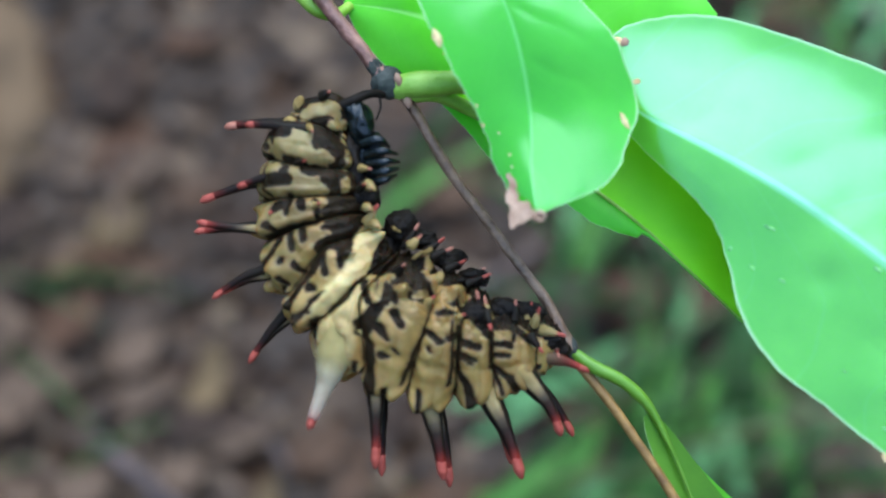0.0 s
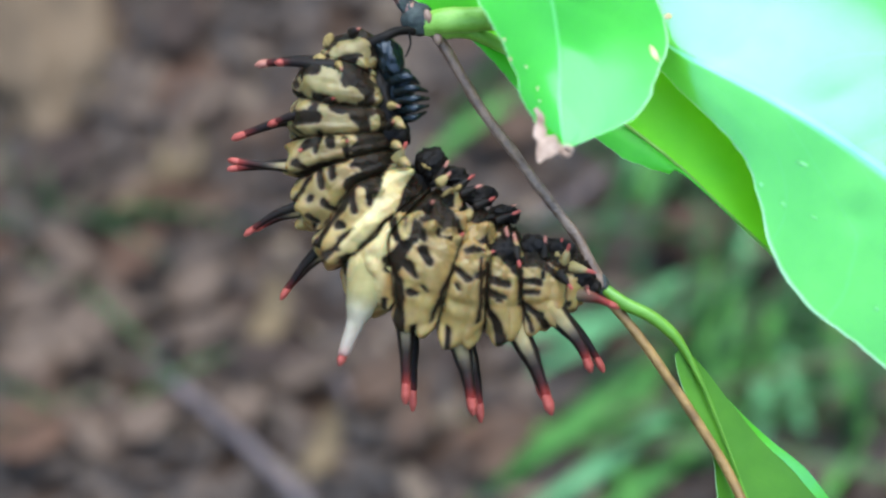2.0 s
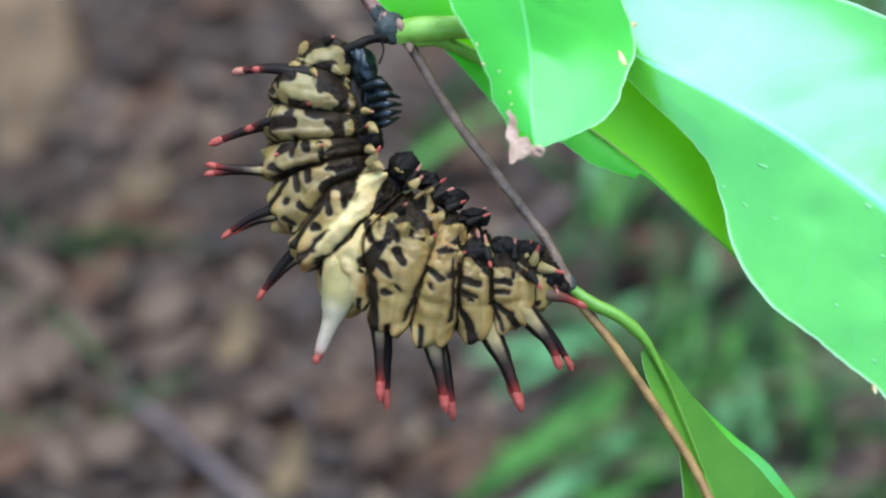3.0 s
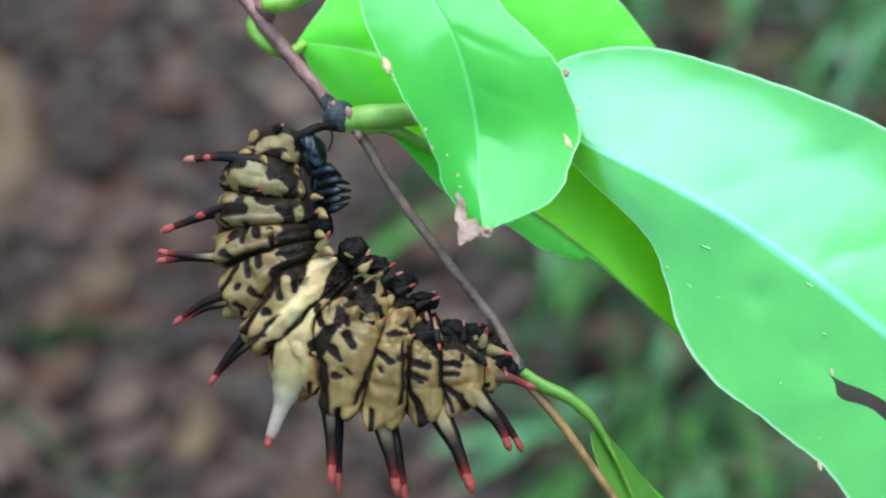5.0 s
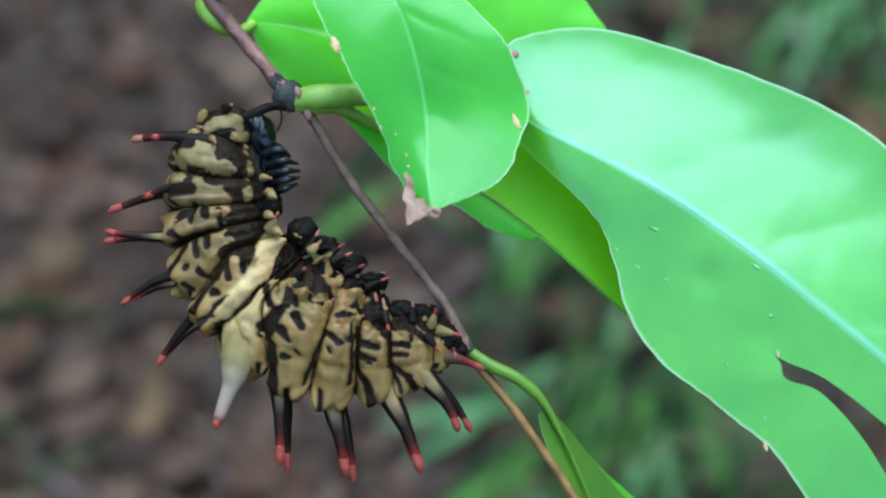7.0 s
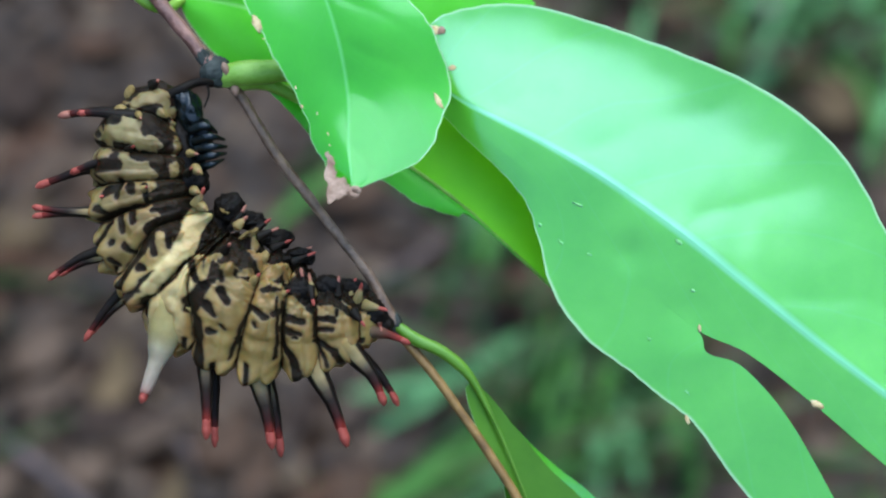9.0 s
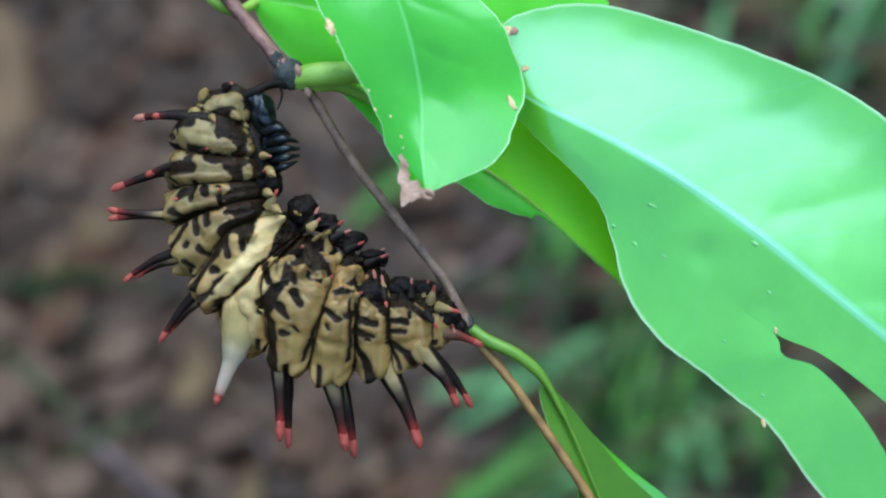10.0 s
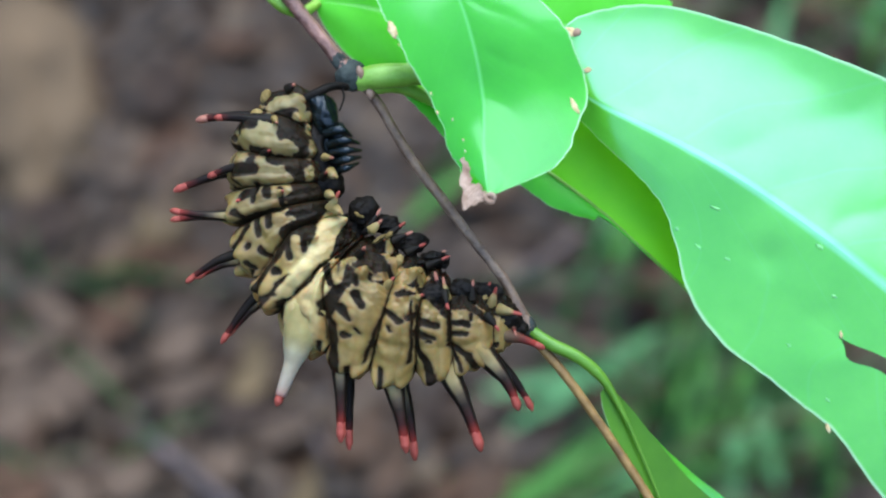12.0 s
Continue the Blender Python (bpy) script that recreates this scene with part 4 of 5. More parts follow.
def body_segments():
    # the ring of each station is closer set on the flank that faces the camera
    front = [180 * j / 190 for j in range(190)]
    ring = front + [180 + 180 * j / 60 for j in range(60)]
    around, steps = len(ring), 40
    for k in range(1, 13):
        verts, faces, dark, pale, fore = [], [], [], [], []
        for i in range(steps + 1):
            f = i / steps
            plump = 0.83 + 0.15 * math.sin(math.pi * f) ** 0.42 - 0.012 * math.cos(4 * math.pi * f)
            for phi in ring:
                fold = phi if phi <= 180 else 360 - phi
                q = radians(phi)
                a, b = seam(k - 1, fold), seam(k, fold)
                s = a + (b - a) * f
                p, tan, back, r = body_frame(s)
                c = Vector((s * 4.2, math.cos(q) * r, math.sin(q) * r))
                lumpy = 1 + 0.022 * noise.noise(Vector((s * 3.1, math.cos(q) * 2.2, math.sin(q) * 2.2)))
                # a fold low on the back and one along the flank
                lumpy += 0.04 * math.exp(-((fold - 38) / 14) ** 2) * math.sin(math.pi * f) - 0.028 * math.exp(-((fold - 66 - 8 * noise.noise(Vector((s * 1.7, 3, 0)))) / 5) ** 2)
                lumpy += (0.20 * noise.noise(c * 0.7) + 0.05 * noise.noise(c * 1.9)) / r
                # scalloped lobes along the back, crumpled skin under the belly
                lumpy += 0.045 * max(0.0, 1 - fold / 40) * math.sin(4 * math.pi * (s + 0.1)) + 0.02 * max(0.0, 1 - fold / 60) * noise.noise(Vector((s * 6, fold * 0.08, 2)))
                # each ring of the hind body has a second, finer fold
                lumpy -= (0.03 * math.exp(-((f - 0.6) / 0.05) ** 2) - 0.02 * math.exp(-((f - 0.78) / 0.1) ** 2)) * (1 if s > 7.5 else 0.4) * max(0.0, min(1.0, (130 - fold) / 40))
                light = min(1.0, max(0.0, 0.5 + mark_distance(s, fold, r, PALES)))
                deep = min(1.0, max(0.0, (fold - 85) / 25)) * (1 - 0.85 * light)
                lumpy += deep * (0.3 if s < 5 else 1.0) * (0.55 * noise.noise(c * 0.75 + Vector((9, 0, 0))) + 0.3 * noise.noise(c * 1.9)) / r
                shade = darkness(s, fold, r)
                # black marks lie in shallow creases between the swollen cream skin
                rr = r * (plump * lumpy + boss(s, fold, r)) - 0.26 * shade * (1 - 0.6 * deep) - 0.5 * max(0.0, 1 - fold / 45) * (1 - math.sin(math.pi * f) ** 0.5)
                verts.append((p + (back * math.cos(q) + Vector((0, 0, 0.82)) * math.sin(q)) * rr) * MM)
                dark.append(shade)
                pale.append(light)
                fore.append(0.85 * min(1.0, max(0.0, (5.2 - s) / 2.2)) * (1 - light))
        for i in range(steps):
            for j in range(around):
                j2 = (j + 1) % around
                faces.append((i * around + j, (i + 1) * around + j, (i + 1) * around + j2, i * around + j2))
        for i, rev in ((0, False), (steps, True)):
            rim = [Vector(verts[i * around + j]) for j in range(around)]
            c = sum(rim, Vector()) / around
            lip = [len(verts) + j for j in range(around)]
            verts += rim
            dark += [1.0] * around
            pale += [0.0] * around
            fore += [0.0] * around
            p, tan, back, r = body_frame(seam(k - 1 if i == 0 else k, 90))
            verts.append(c + tan * (-1 if i == 0 else 1) * (0.35 * r * MM if (k == 1) == (i == 0) and k in (1, 12) else -0.1 * r * MM))
            dark.append(1.0)
            pale.append(0.0)
            fore.append(0.0)
            n = len(verts) - 1
            faces += [(n, lip[(j + 1) % around], lip[j])[::(-1 if rev else 1)] for j in range(around)]
        part("segment", mesh_of("segment", verts, faces, SKIN, values={"dark": dark, "pale": pale, "fore": fore}), caterpillar,
             "pale cream saddle segment" if k == 7 else "")


body_segments()


def spine(base, tip, width, material, bend=(0, 0, 0), tip_mat=RED, tip_len=0.17, tip_width=None, label="", shape=(1.7, 1.0, 0.7, 0.52), sunk=1.3):
    """A fleshy spine with a coloured end, from base to tip in millimetres. shape: its thickness from the root to the coloured end."""
    a, b = Vector(base), Vector(tip)
    m = a.lerp(b, 0.5) + Vector(bend)
    stop = 1 - tip_len
    whole = [a, a.lerp(m, 0.5) + Vector(bend) * 0.25, m, m.lerp(b, 0.5) + Vector(bend) * 0.25, b]
    cut = spline(whole, 4 * stop)
    w = width
    # the root sits in the flesh and flares out of it; dark streaks run up its two edges
    axis = (b - a).normalized()
    line = [a - axis * sunk, whole[1], whole[2], cut]
    v, f, far = tube(line, [w * k for k in shape], sides=18, steps=9, rough=0.12)
    beside = Vector((-axis.y, axis.x, 0))
    edge = []
    for p, k in zip(v, far):
        i = min(int(3 * k), 2)
        thick = w * (shape[i] + (shape[i + 1] - shape[i]) * (3 * k - i))
        edge.append(min(1.0, abs((p / MM - spline(line, 3 * k)).dot(beside)) / thick))
    shaft = part("spine", mesh_of("spine", v, f, material, values={"along": far, "edge": edge}), caterpillar, label)
    tw = tip_width or w * shape[3] * 0.97
    end = spline(whole, 4 * (1 - tip_len * 0.4))
    tube_part("spine_tip", [cut - axis * 0.15, end, b], [tw * 1.06, tw * 1.1, tw * 0.45], tip_mat, shaft, sides=10, steps=4, rough=0.2)


# long spines of the back, a pair to each segment
for base, tip, w, mat, bend, tm in (
    ((-38.01, 15.38, 2.00), (-46.15, 15.29, 2.00), 0.85, HORN_DARK, (0, 0.5, 0), PINK),
    ((-38.08, 14.95, 4.00), (-43.69, 15.39, 4.00), 0.8, HORN_DARK, (0, 0.2, 0), RED),
    ((-39.10, 9.56, 2.00), (-48.71, 6.98, 2.00), 0.85, HORN_DARK, (0, 0.5, 0), RED),
    ((-38.84, 9.84, 4.00), (-44.44, 8.47, 4.00), 0.8, HORN_DARK, (0, 0.4, 0), RED),
    ((-41.42, 4.02, 3.00), (-48.97, 4.62, 3.00), 0.75, HORN_GREY, (0, -0.2, 0), RED),
    ((-42.00, 4.25, -1.00), (-49.63, 3.72, -1.00), 0.75, HORN_GREY, (0, 0.2, 0), RED),
    ((-40.44, -0.44, 3.00), (-47.07, -3.82, 3.00), 0.7, HORN_DARK, (0, 0.7, 0), RED),
    ((-40.66, -1.10, -1.00), (-46.58, -3.22, -1.00), 0.7, HORN_GREY, (0, 0.5, 0), RED),
    ((-37.77, -4.29, 2.00), (-43.08, -10.90, 2.00), 0.75, HORN_DARK, (-0.2, 0.4, 0), RED),
    ((-38.00, -5.25, -2.00), (-43.03, -10.18, -2.00), 0.7, HORN_GREY, (0, 0.3, 0), RED),
    ((-29.12, -11.53, 4.00), (-28.92, -22.26, 4.00), 0.86, HORN_GREY, (0.1, 0, 0), RED),
    ((-28.52, -12.63, 0.00), (-28.25, -23.45, -0.00), 0.72, HORN_DARK, (0.1, 0, 0), RED),
    ((-23.33, -14.21, 3.00), (-21.38, -23.53, 3.00), 0.96, HORN_GREY, (0.2, 0, 0), RED),
    ((-22.74, -14.37, -1.00), (-20.48, -24.75, -1.00), 0.75, HORN_GREY, (0.4, 0, 0), RED),
    ((-16.79, -13.93, 3.00), (-12.74, -23.36, 3.00), 0.96, HORN_GREY, (0.3, 0.3, 0), RED),
    ((-16.85, -13.74, -1.00), (-13.52, -22.15, -1.00), 0.7, HORN_GREY, (0.3, 0.3, 0), RED),
    ((-12.31, -12.52, 3.00), (-8.38, -18.60, 3.00), 0.86, HORN_GREY, (0.5, 0.4, 0), RED),
    ((-12.02, -12.43, -1.00), (-6.59, -18.93, -1.00), 0.68, HORN_DARK, (0.5, 0.4, 0), RED),
    ((-10.18, -10.04, 2.00), (-5.32, -11.51, 3.00), 0.62, HORN_ROSE, (0, 0.3, 0), RED),
):
    hind = base[0] > -30
    spine(base, tip, w * 0.9, mat, bend, tm, shape=(1.9, 1.3, 0.92, 0.66) if hind else (1.25, 0.88, 0.7, 0.54), sunk=1.6 if hind else 1.2, tip_len=0.2 if hind else 0.145)
spine((-33.35, -9.2, 4.00), (-36.22, -17.98, 5.00), 1.0, HORN_WHITE, (0.2, 0.2, 0), RED, 0.12, 0.46, "long white spine of the saddle", shape=(3.0, 1.7, 0.95, 0.62), sunk=2.4)
spine((-34.38, -8.90, -3.00), (-36.24, -16.70, -3.00), 0.8, HORN_WHITE, (0.2, 0.3, 0), RED, 0.13, 0.4, "long white spine of the saddle", shape=(2.5, 1.2, 0.8, 0.6), sunk=2.4)

# short spines of the flank and of the tail
for base, tip, w, mat, tm in (
    ((-10.19, -7.06, 3.00), (-7.97, -7.59, 4.00), 0.58, HORN_WHITE, RED), ((-11.37, -6.06, 3.00), (-10.92, -4.42, 4.00), 0.5, HORN_WHITE, RED), ((-12.29, -5.92, 2.00), (-11.62, -3.80, 2.00), 0.48, HORN_WHITE, RED),
    ((-13.68, -5.40, 4.00), (-13.61, -3.56, 4.00), 0.45, HORN_DARK, PINK), ((-11.72, -8.03, 4.50), (-10.62, -9.47, 5.00), 0.5, HORN_DARK, RED), ((-9.05, -8.72, 2.00), (-8.62, -10.03, 3.00), 0.4, HORN_ROSE, PINK),
    ((-17.52, -5.06, 5.00), (-18.03, -2.65, 5.00), 0.55, HORN_DARK, PINK), ((-16.74, -5.39, 5.00), (-17.08, -3.22, 4.00), 0.5, HORN_WHITE, PINK), ((-16.86, -5.40, 5.50), (-16.46, -7.02, 6.50), 0.5, HORN_DARK, RED),
    ((-29.88, 5.07, 5.00), (-28.96, 6.63, 6.00), 0.55, HORN_WHITE, RED), ((-25.48, 2.89, 3.00), (-24.37, 4.80, 3.00), 0.5, HORN_DARK, PINK), ((-25.03, 2.46, 5.00), (-24.13, 3.37, 5.00), 0.5, HORN_WHITE, PINK),
    ((-23.19, 1.89, 3.00), (-21.49, 3.21, 3.00), 0.5, HORN_DARK, RED), ((-22.49, 1.19, 4.00), (-20.60, 2.04, 4.00), 0.5, HORN_DARK, PINK), ((-20.90, -0.09, 3.00), (-19.13, 0.70, 3.00), 0.5, HORN_DARK, RED),
    ((-18.60, -1.74, 3.00), (-16.30, -0.76, 3.00), 0.45, HORN_DARK, RED), ((-18.99, -1.36, 1.00), (-16.80, -0.03, 1.00), 0.45, HORN_DARK, PINK), ((-26.52, -0.51, 6.00), (-25.94, 0.17, 7.00), 0.5, HORN_DARK, PINK),
    ((-23.36, -4.08, 6.20), (-22.61, -3.32, 7.00), 0.45, CREAM, RED), ((-20.08, -5.65, 6.00), (-19.28, -5.27, 6.80), 0.45, CREAM, RED), ((-37.62, 11.19, 5.00), (-36.84, 11.30, 6.60), 0.4, HORN_DARK, RED),
    ((-40.31, 5.79, 4.00), (-40.92, 5.56, 5.60), 0.5, HORN_DARK, RED), ((-35.89, 6.43, 6.00), (-35.30, 6.61, 7.20), 0.42, CREAM, RED), ((-30.85, 8.46, 5.00), (-30.34, 8.87, 6.40), 0.4, HORN_DARK, RED),
    ((-36.53, 14.97, 5.00), (-36.16, 14.47, 6.00), 0.35, CREAM, PINK), ((-30.62, 10.71, 4.00), (-29.72, 10.51, 5.40), 0.4, CREAM, PINK), ((-34.96, 19.04, 3.00), (-34.37, 19.36, 3.60), 0.5, HORN_DARK, PINK),
    ((-29.89, 8.66, 5.00), (-29.22, 8.12, 6.00), 0.55, HORN_WHITE, CREAM), ((-30.03, 6.21, 5.50), (-29.43, 5.88, 6.50), 0.45, HORN_WHITE, CREAM), ((-29.20, 4.39, 5.50), (-28.54, 3.94, 6.50), 0.5, HORN_WHITE, CREAM),
):
    spine(base, tip, w * 0.85, HORN_SAND if mat is HORN_WHITE else mat, (0, 0, 0.1), tm, 0.40, w * 0.36, shape=(1.5, 1.0, 0.62, 0.44), sunk=0.5)
lump("wart", (-38.79, 15.99, 3.50), (0.75, 0.5, 0.4), CREAM, caterpillar, "cream wart")
lump("wart", (-37.95, 18.10, 2.00), (0.6, 0.9, 0.6), CREAM, caterpillar, "cream wart", turn=(0, 0, -20))
lump("wart", (-40.23, 10.41, 4.20), (0.8, 0.5, 0.4), CREAM, caterpillar, "cream wart", turn=(0, 0, 30))

# small dark folds and pale flakes between the belly pads
rough_rng = random.Random(31)
for c, size, turn, mat in (
    ((-23.33, 1.62, 4.60), (0.55, 0.3, 0.3), 35, CREAM), ((-24.47, 1.16, 4.90), (0.85, 0.22, 0.3), 35, CREAM), ((-22.18, -1.37, 5.20), (0.5, 0.75, 0.4), -25, CREAM), ((-20.26, -2.62, 4.80), (0.95, 0.55, 0.4), 8, CREAM),
    ((-20.01, -4.40, 5.20), (0.6, 0.28, 0.35), 5, CREAM), ((-26.09, -2.80, 5.60), (0.5, 0.6, 0.35), 10, CREAM), ((-26.85, 4.02, 3.40), (0.6, 0.25, 0.3), -30, CREAM), ((-18.21, -5.14, 4.60), (0.3, 0.3, 0.3), 0, CREAM),
    ((-25.56, 2.27, 4.00), (0.9, 0.45, 0.5), 20, BLACK), ((-23.33, 2.66, 3.00), (1.0, 0.35, 0.4), 5, BLACK), ((-21.01, 0.37, 3.00), (1.1, 0.35, 0.4), 0, BLACK), ((-18.42, -0.89, 2.60), (1.0, 0.35, 0.4), 0, BLACK),
    ((-24.27, -1.58, 5.20), (0.35, 0.9, 0.4), 15, BLACK), ((-21.92, 0.98, 3.60), (0.5, 0.4, 0.4), 0, BLACK), ((-19.73, -1.57, 3.60), (0.6, 0.3, 0.4), 15, BLACK), ((-17.30, -3.85, 3.80), (0.35, 0.8, 0.4), 20, BLACK),
):
    lump("fold", c, size, mat, caterpillar, rough=0.4, seed=rough_rng.uniform(0, 9), turn=(rough_rng.uniform(-20, 20), rough_rng.uniform(-20, 20), turn), sub=3)

# head, legs and the pads of the belly
lump("head", (-31.09, 16.01, 1.50), (1.55, 2.7, 2.2), GLOSS, caterpillar, "shiny blue-black head", rough=0.2, turn=(0, 0, 18), seed=3, sub=4)
lump("throat", (-31.6, 11.2, 0.4), (2.2, 4.6, 2.6), BLACK, caterpillar, "black underside behind the legs", rough=0.25, seed=8, sub=4)
lump("head", (-29.84, 12.43, 1.20), (1.5, 2.6, 2.0), GLOSS, caterpillar, "shiny black underside behind the head", rough=0.25, turn=(0, 0, -10), seed=6, sub=4)
for a, m, b, w in (
    ((-30.83, 13.52, 3.00), (-29.00, 13.88, 4.40), (-27.75, 13.28, 3.00), 0.6), ((-30.43, 12.23, 3.00), (-28.48, 12.59, 4.60), (-26.85, 12.45, 3.00), 0.55), ((-30.30, 11.21, 3.00), (-28.22, 11.45, 4.60), (-26.65, 11.62, 3.00), 0.55),
    ((-29.91, 10.18, 3.00), (-28.09, 10.43, 4.60), (-26.71, 10.85, 3.00), 0.55), ((-29.77, 9.16, 3.00), (-28.21, 9.43, 4.40), (-26.96, 10.14, 3.00), 0.5),
):
    tube_part("leg", [a, m, b], [w * 1.0, w * 0.85, w * 0.3], GLOSS, caterpillar, "shiny black clasping leg", sides=12, steps=6, rough=0.15)
tube_part("leg", [(-33.43, 17.72, 2.00), (-31.62, 18.60, 2.40), (-29.84, 19.36, 1.80), (-28.45, 19.34, 1.00)], [0.7, 0.55, 0.5, 0.5], BLACK, caterpillar, "black leg reaching to the node", sides=10, rough=0.2)
tube_part("leg", [(-29.00, 19.25, 1.60), (-28.78, 17.90, 1.80), (-29.29, 16.40, 2.00)], [0.16, 0.12, 0.12], BLACK, caterpillar, "thin black bristle", sides=8)
for c, size in (
    ((-26.40, 4.46, 2.00), (1.9, 1.9, 1.7)), ((-27.81, 2.41, 0.60), (1.7, 2.2, 1.6)), ((-23.98, 3.07, 0.60), (2.0, 1.2, 1.6)), ((-21.06, 0.93, 0.60), (2.2, 1.3, 1.6)), ((-18.14, -1.21, 0.60), (2.0, 1.2, 1.6)),
    ((-18.23, -5.26, 5.20), (1.6, 1.3, 1.0)), ((-14.80, -4.73, 3.00), (1.8, 1.4, 1.6)), ((-12.15, -5.05, 1.20), (2.4, 1.4, 1.5)), ((-9.71, -8.05, 2.00), (2.0, 1.3, 1.2)), ((-8.36, -9.27, 1.00), (1.2, 1.3, 1.4)), ((-30.34, 7.91, 2.00), (1.8, 2.4, 2.2)),
):
    lump("proleg", c, [k * 0.92 for k in size], BLACK, caterpillar, rough=0.28, seed=c[0], sub=4)


# ---- the bank behind: stone, stick, dead leaves, grass ----
def stone(x, y, size, turn, seed):
    bm = bmesh.new()
    bmesh.ops.create_icosphere(bm, subdivisions=4, radius=1.0)
    for v in bm.verts:
        k = 1 + 0.34 * noise.noise(v.co * 1.5 + Vector((seed, 0, 0))) + 0.14 * noise.noise(v.co * 3.5) + 0.05 * noise.noise(v.co * 8)
        v.co = Vector((v.co.x * size[0], v.co.y * size[1], v.co.z * size[2])) * k
    me = bpy.data.meshes.new("stone")
    bm.to_mesh(me)
    bm.free()
    me.materials.append(STONE)
    me.polygons.foreach_set("use_smooth", [True] * len(me.polygons))
    ob = new("stone", me)
    ob.matrix_world = pose(x, y, height(x, y) + size[2] * 0.35, 0, 0, turn)
    return tagged(ob, "pale tan stone half sunk in the leaf litter", "stone")


def dead_leaf_mesh(material, seed, length=0.05, width=0.02):
    verts, faces = [], []
    cols, rows = 14, 6
    for lay in (0, 1):
        for i in range(cols + 1):
            t = i / cols
            w = width * math.sin(math.pi * t ** 0.8) ** 0.8 + 0.0006
            for j in range(rows + 1):
                x = 2 * j / rows - 1
                z = 0.35 * width * x * x + 0.006 * noise.noise(Vector((t * 3 + seed, x, seed))) + 0.004 * math.sin(2.5 * t + seed)
                verts.append((length * (t - 0.5), w * x * (1 + 0.25 * noise.noise(Vector((t * 6, x, seed)))), z - 0.0004 * lay))
    w, n = rows + 1, (cols + 1) * (rows + 1)
    for i in range(cols):
        for j in range(rows):
            q = (i * w + j, (i + 1) * w + j, (i + 1) * w + j + 1, i * w + j + 1)
            faces += [q, tuple(k + n for k in q[::-1])]
        for j in (0, rows):
            q = (i * w + j, (i + 1) * w + j, (i + 1) * w + j + n, i * w + j + n)
            faces.append(q if j else q[::-1])
    return mesh_of("dead_leaf", verts, faces, material)


DEAD = [[dead_leaf_mesh(m, 1.7 * k + 5 * q, 0.05, (0.008, 0.015)[q]) for q in (0, 1)] for k, m in enumerate(LITTER)]
DEAD_LABEL = ["curled brown dead leaf on the soil", "rust-brown dead leaf on the soil", "pale tan dead leaf on the soil", "weathered grey dead leaf on the soil", "dark rotting dead leaf on the soil"]


def dead_leaf(kind, x, y, turn, scale=1.0, tilt=0.0, lift=0.004, shape=0):
    ob = new("dead_leaf", DEAD[kind][shape])
    ob.matrix_world = pose(x, y, height(x, y) + lift, tilt, tilt * 0.6, turn) @ Matrix.Diagonal((scale, scale, scale, 1))
    return tagged(ob, DEAD_LABEL[kind], "dead leaf", "leaf litter")


for (x, y), size, turn, seed in (((-0.168, 0.338), (0.026, 0.046, 0.012), 14, 1.0), ((-0.145, 0.207), (0.009, 0.012, 0.006), 40, 6.0), ((0.107, 0.370), (0.010, 0.007, 0.012), 15, 3.0)):
    stone(x, y, size, turn, seed)

rng = random.Random(7)
for (x, y), kind, turn, scale in (
    ((-0.080, 0.231), 2, 82, 1.15), ((-0.062, 0.188), 2, 75, 0.8), ((-0.124, 0.272), 2, 30, 0.8), ((-0.112, 0.287), 2, 100, 0.8), ((-0.013, 0.187), 0, 20, 1.2), ((-0.111, 0.290), 3, 100, 0.8), ((-0.117, 0.271), 1, 20, 1.1), ((-0.121, 0.250), 1, 60, 0.9),
    ((-0.149, 0.283), 4, 30, 1.2), ((-0.135, 0.266), 4, 60, 1.0), ((-0.070, 0.282), 4, 0, 1.0), ((-0.146, 0.190), 1, 20, 1.0), ((-0.083, 0.215), 4, 10, 1.2),
    ((-0.012, 0.193), 1, 30, 1.0), ((-0.036, 0.197), 0, 70, 1.0), ((-0.094, 0.358), 1, 20, 0.9), ((-0.116, 0.338), 4, 70, 1.0), ((-0.006, 0.300), 0, 30, 1.1),
    ((-0.113, 0.196), 3, 20, 0.7), ((-0.149, 0.236), 3, 30, 1.2), ((-0.135, 0.226), 3, 80, 1.1), ((-0.146, 0.218), 3, 10, 1.3), ((-0.126, 0.234), 3, 120, 0.9), ((-0.102, 0.242), 3, 50, 0.9),
    ((-0.142, 0.250), 3, 150, 1.0), ((-0.099, 0.226), 3, 20, 0.8), ((-0.147, 0.200), 0, 60, 1.2), ((-0.087, 0.204), 3, 100, 0.9), ((-0.070, 0.211), 3, 20, 0.8), ((-0.046, 0.208), 0, 40, 0.9),
    ((-0.128, 0.269), 3, 70, 0.9), ((-0.100, 0.269), 0, 30, 0.9), ((-0.131, 0.192), 3, 140, 1.1), ((-0.107, 0.308), 3, 60, 0.8), ((-0.086, 0.297), 0, 20, 0.8), ((0.112, 0.378), 2, 20, 0.8), ((0.156, 0.335), 2, 140, 1.2), ((0.163, 0.350), 4, 60, 1.6), ((0.133, 0.352), 4, 20, 1.2), ((0.121, 0.379), 2, 30, 0.7), ((0.150, 0.357), 1, 60, 0.9), ((0.135, 0.397), 3, 60, 0.8), ((0.045, 0.260), 1, 20, 0.8), ((0.071, 0.263), 0, 70, 0.9), ((0.096, 0.389), 0, 60, 0.9), ((0.049, 0.259), 0, 40, 1.0), ((0.033, 0.223), 0, 10, 1.0),
):
    dead_leaf(kind, x, y, turn, scale * (0.62 if scale < 0.85 else 0.5), rng.uniform(-12, 12), 0.013, rng.choice((0, 0, 1)))
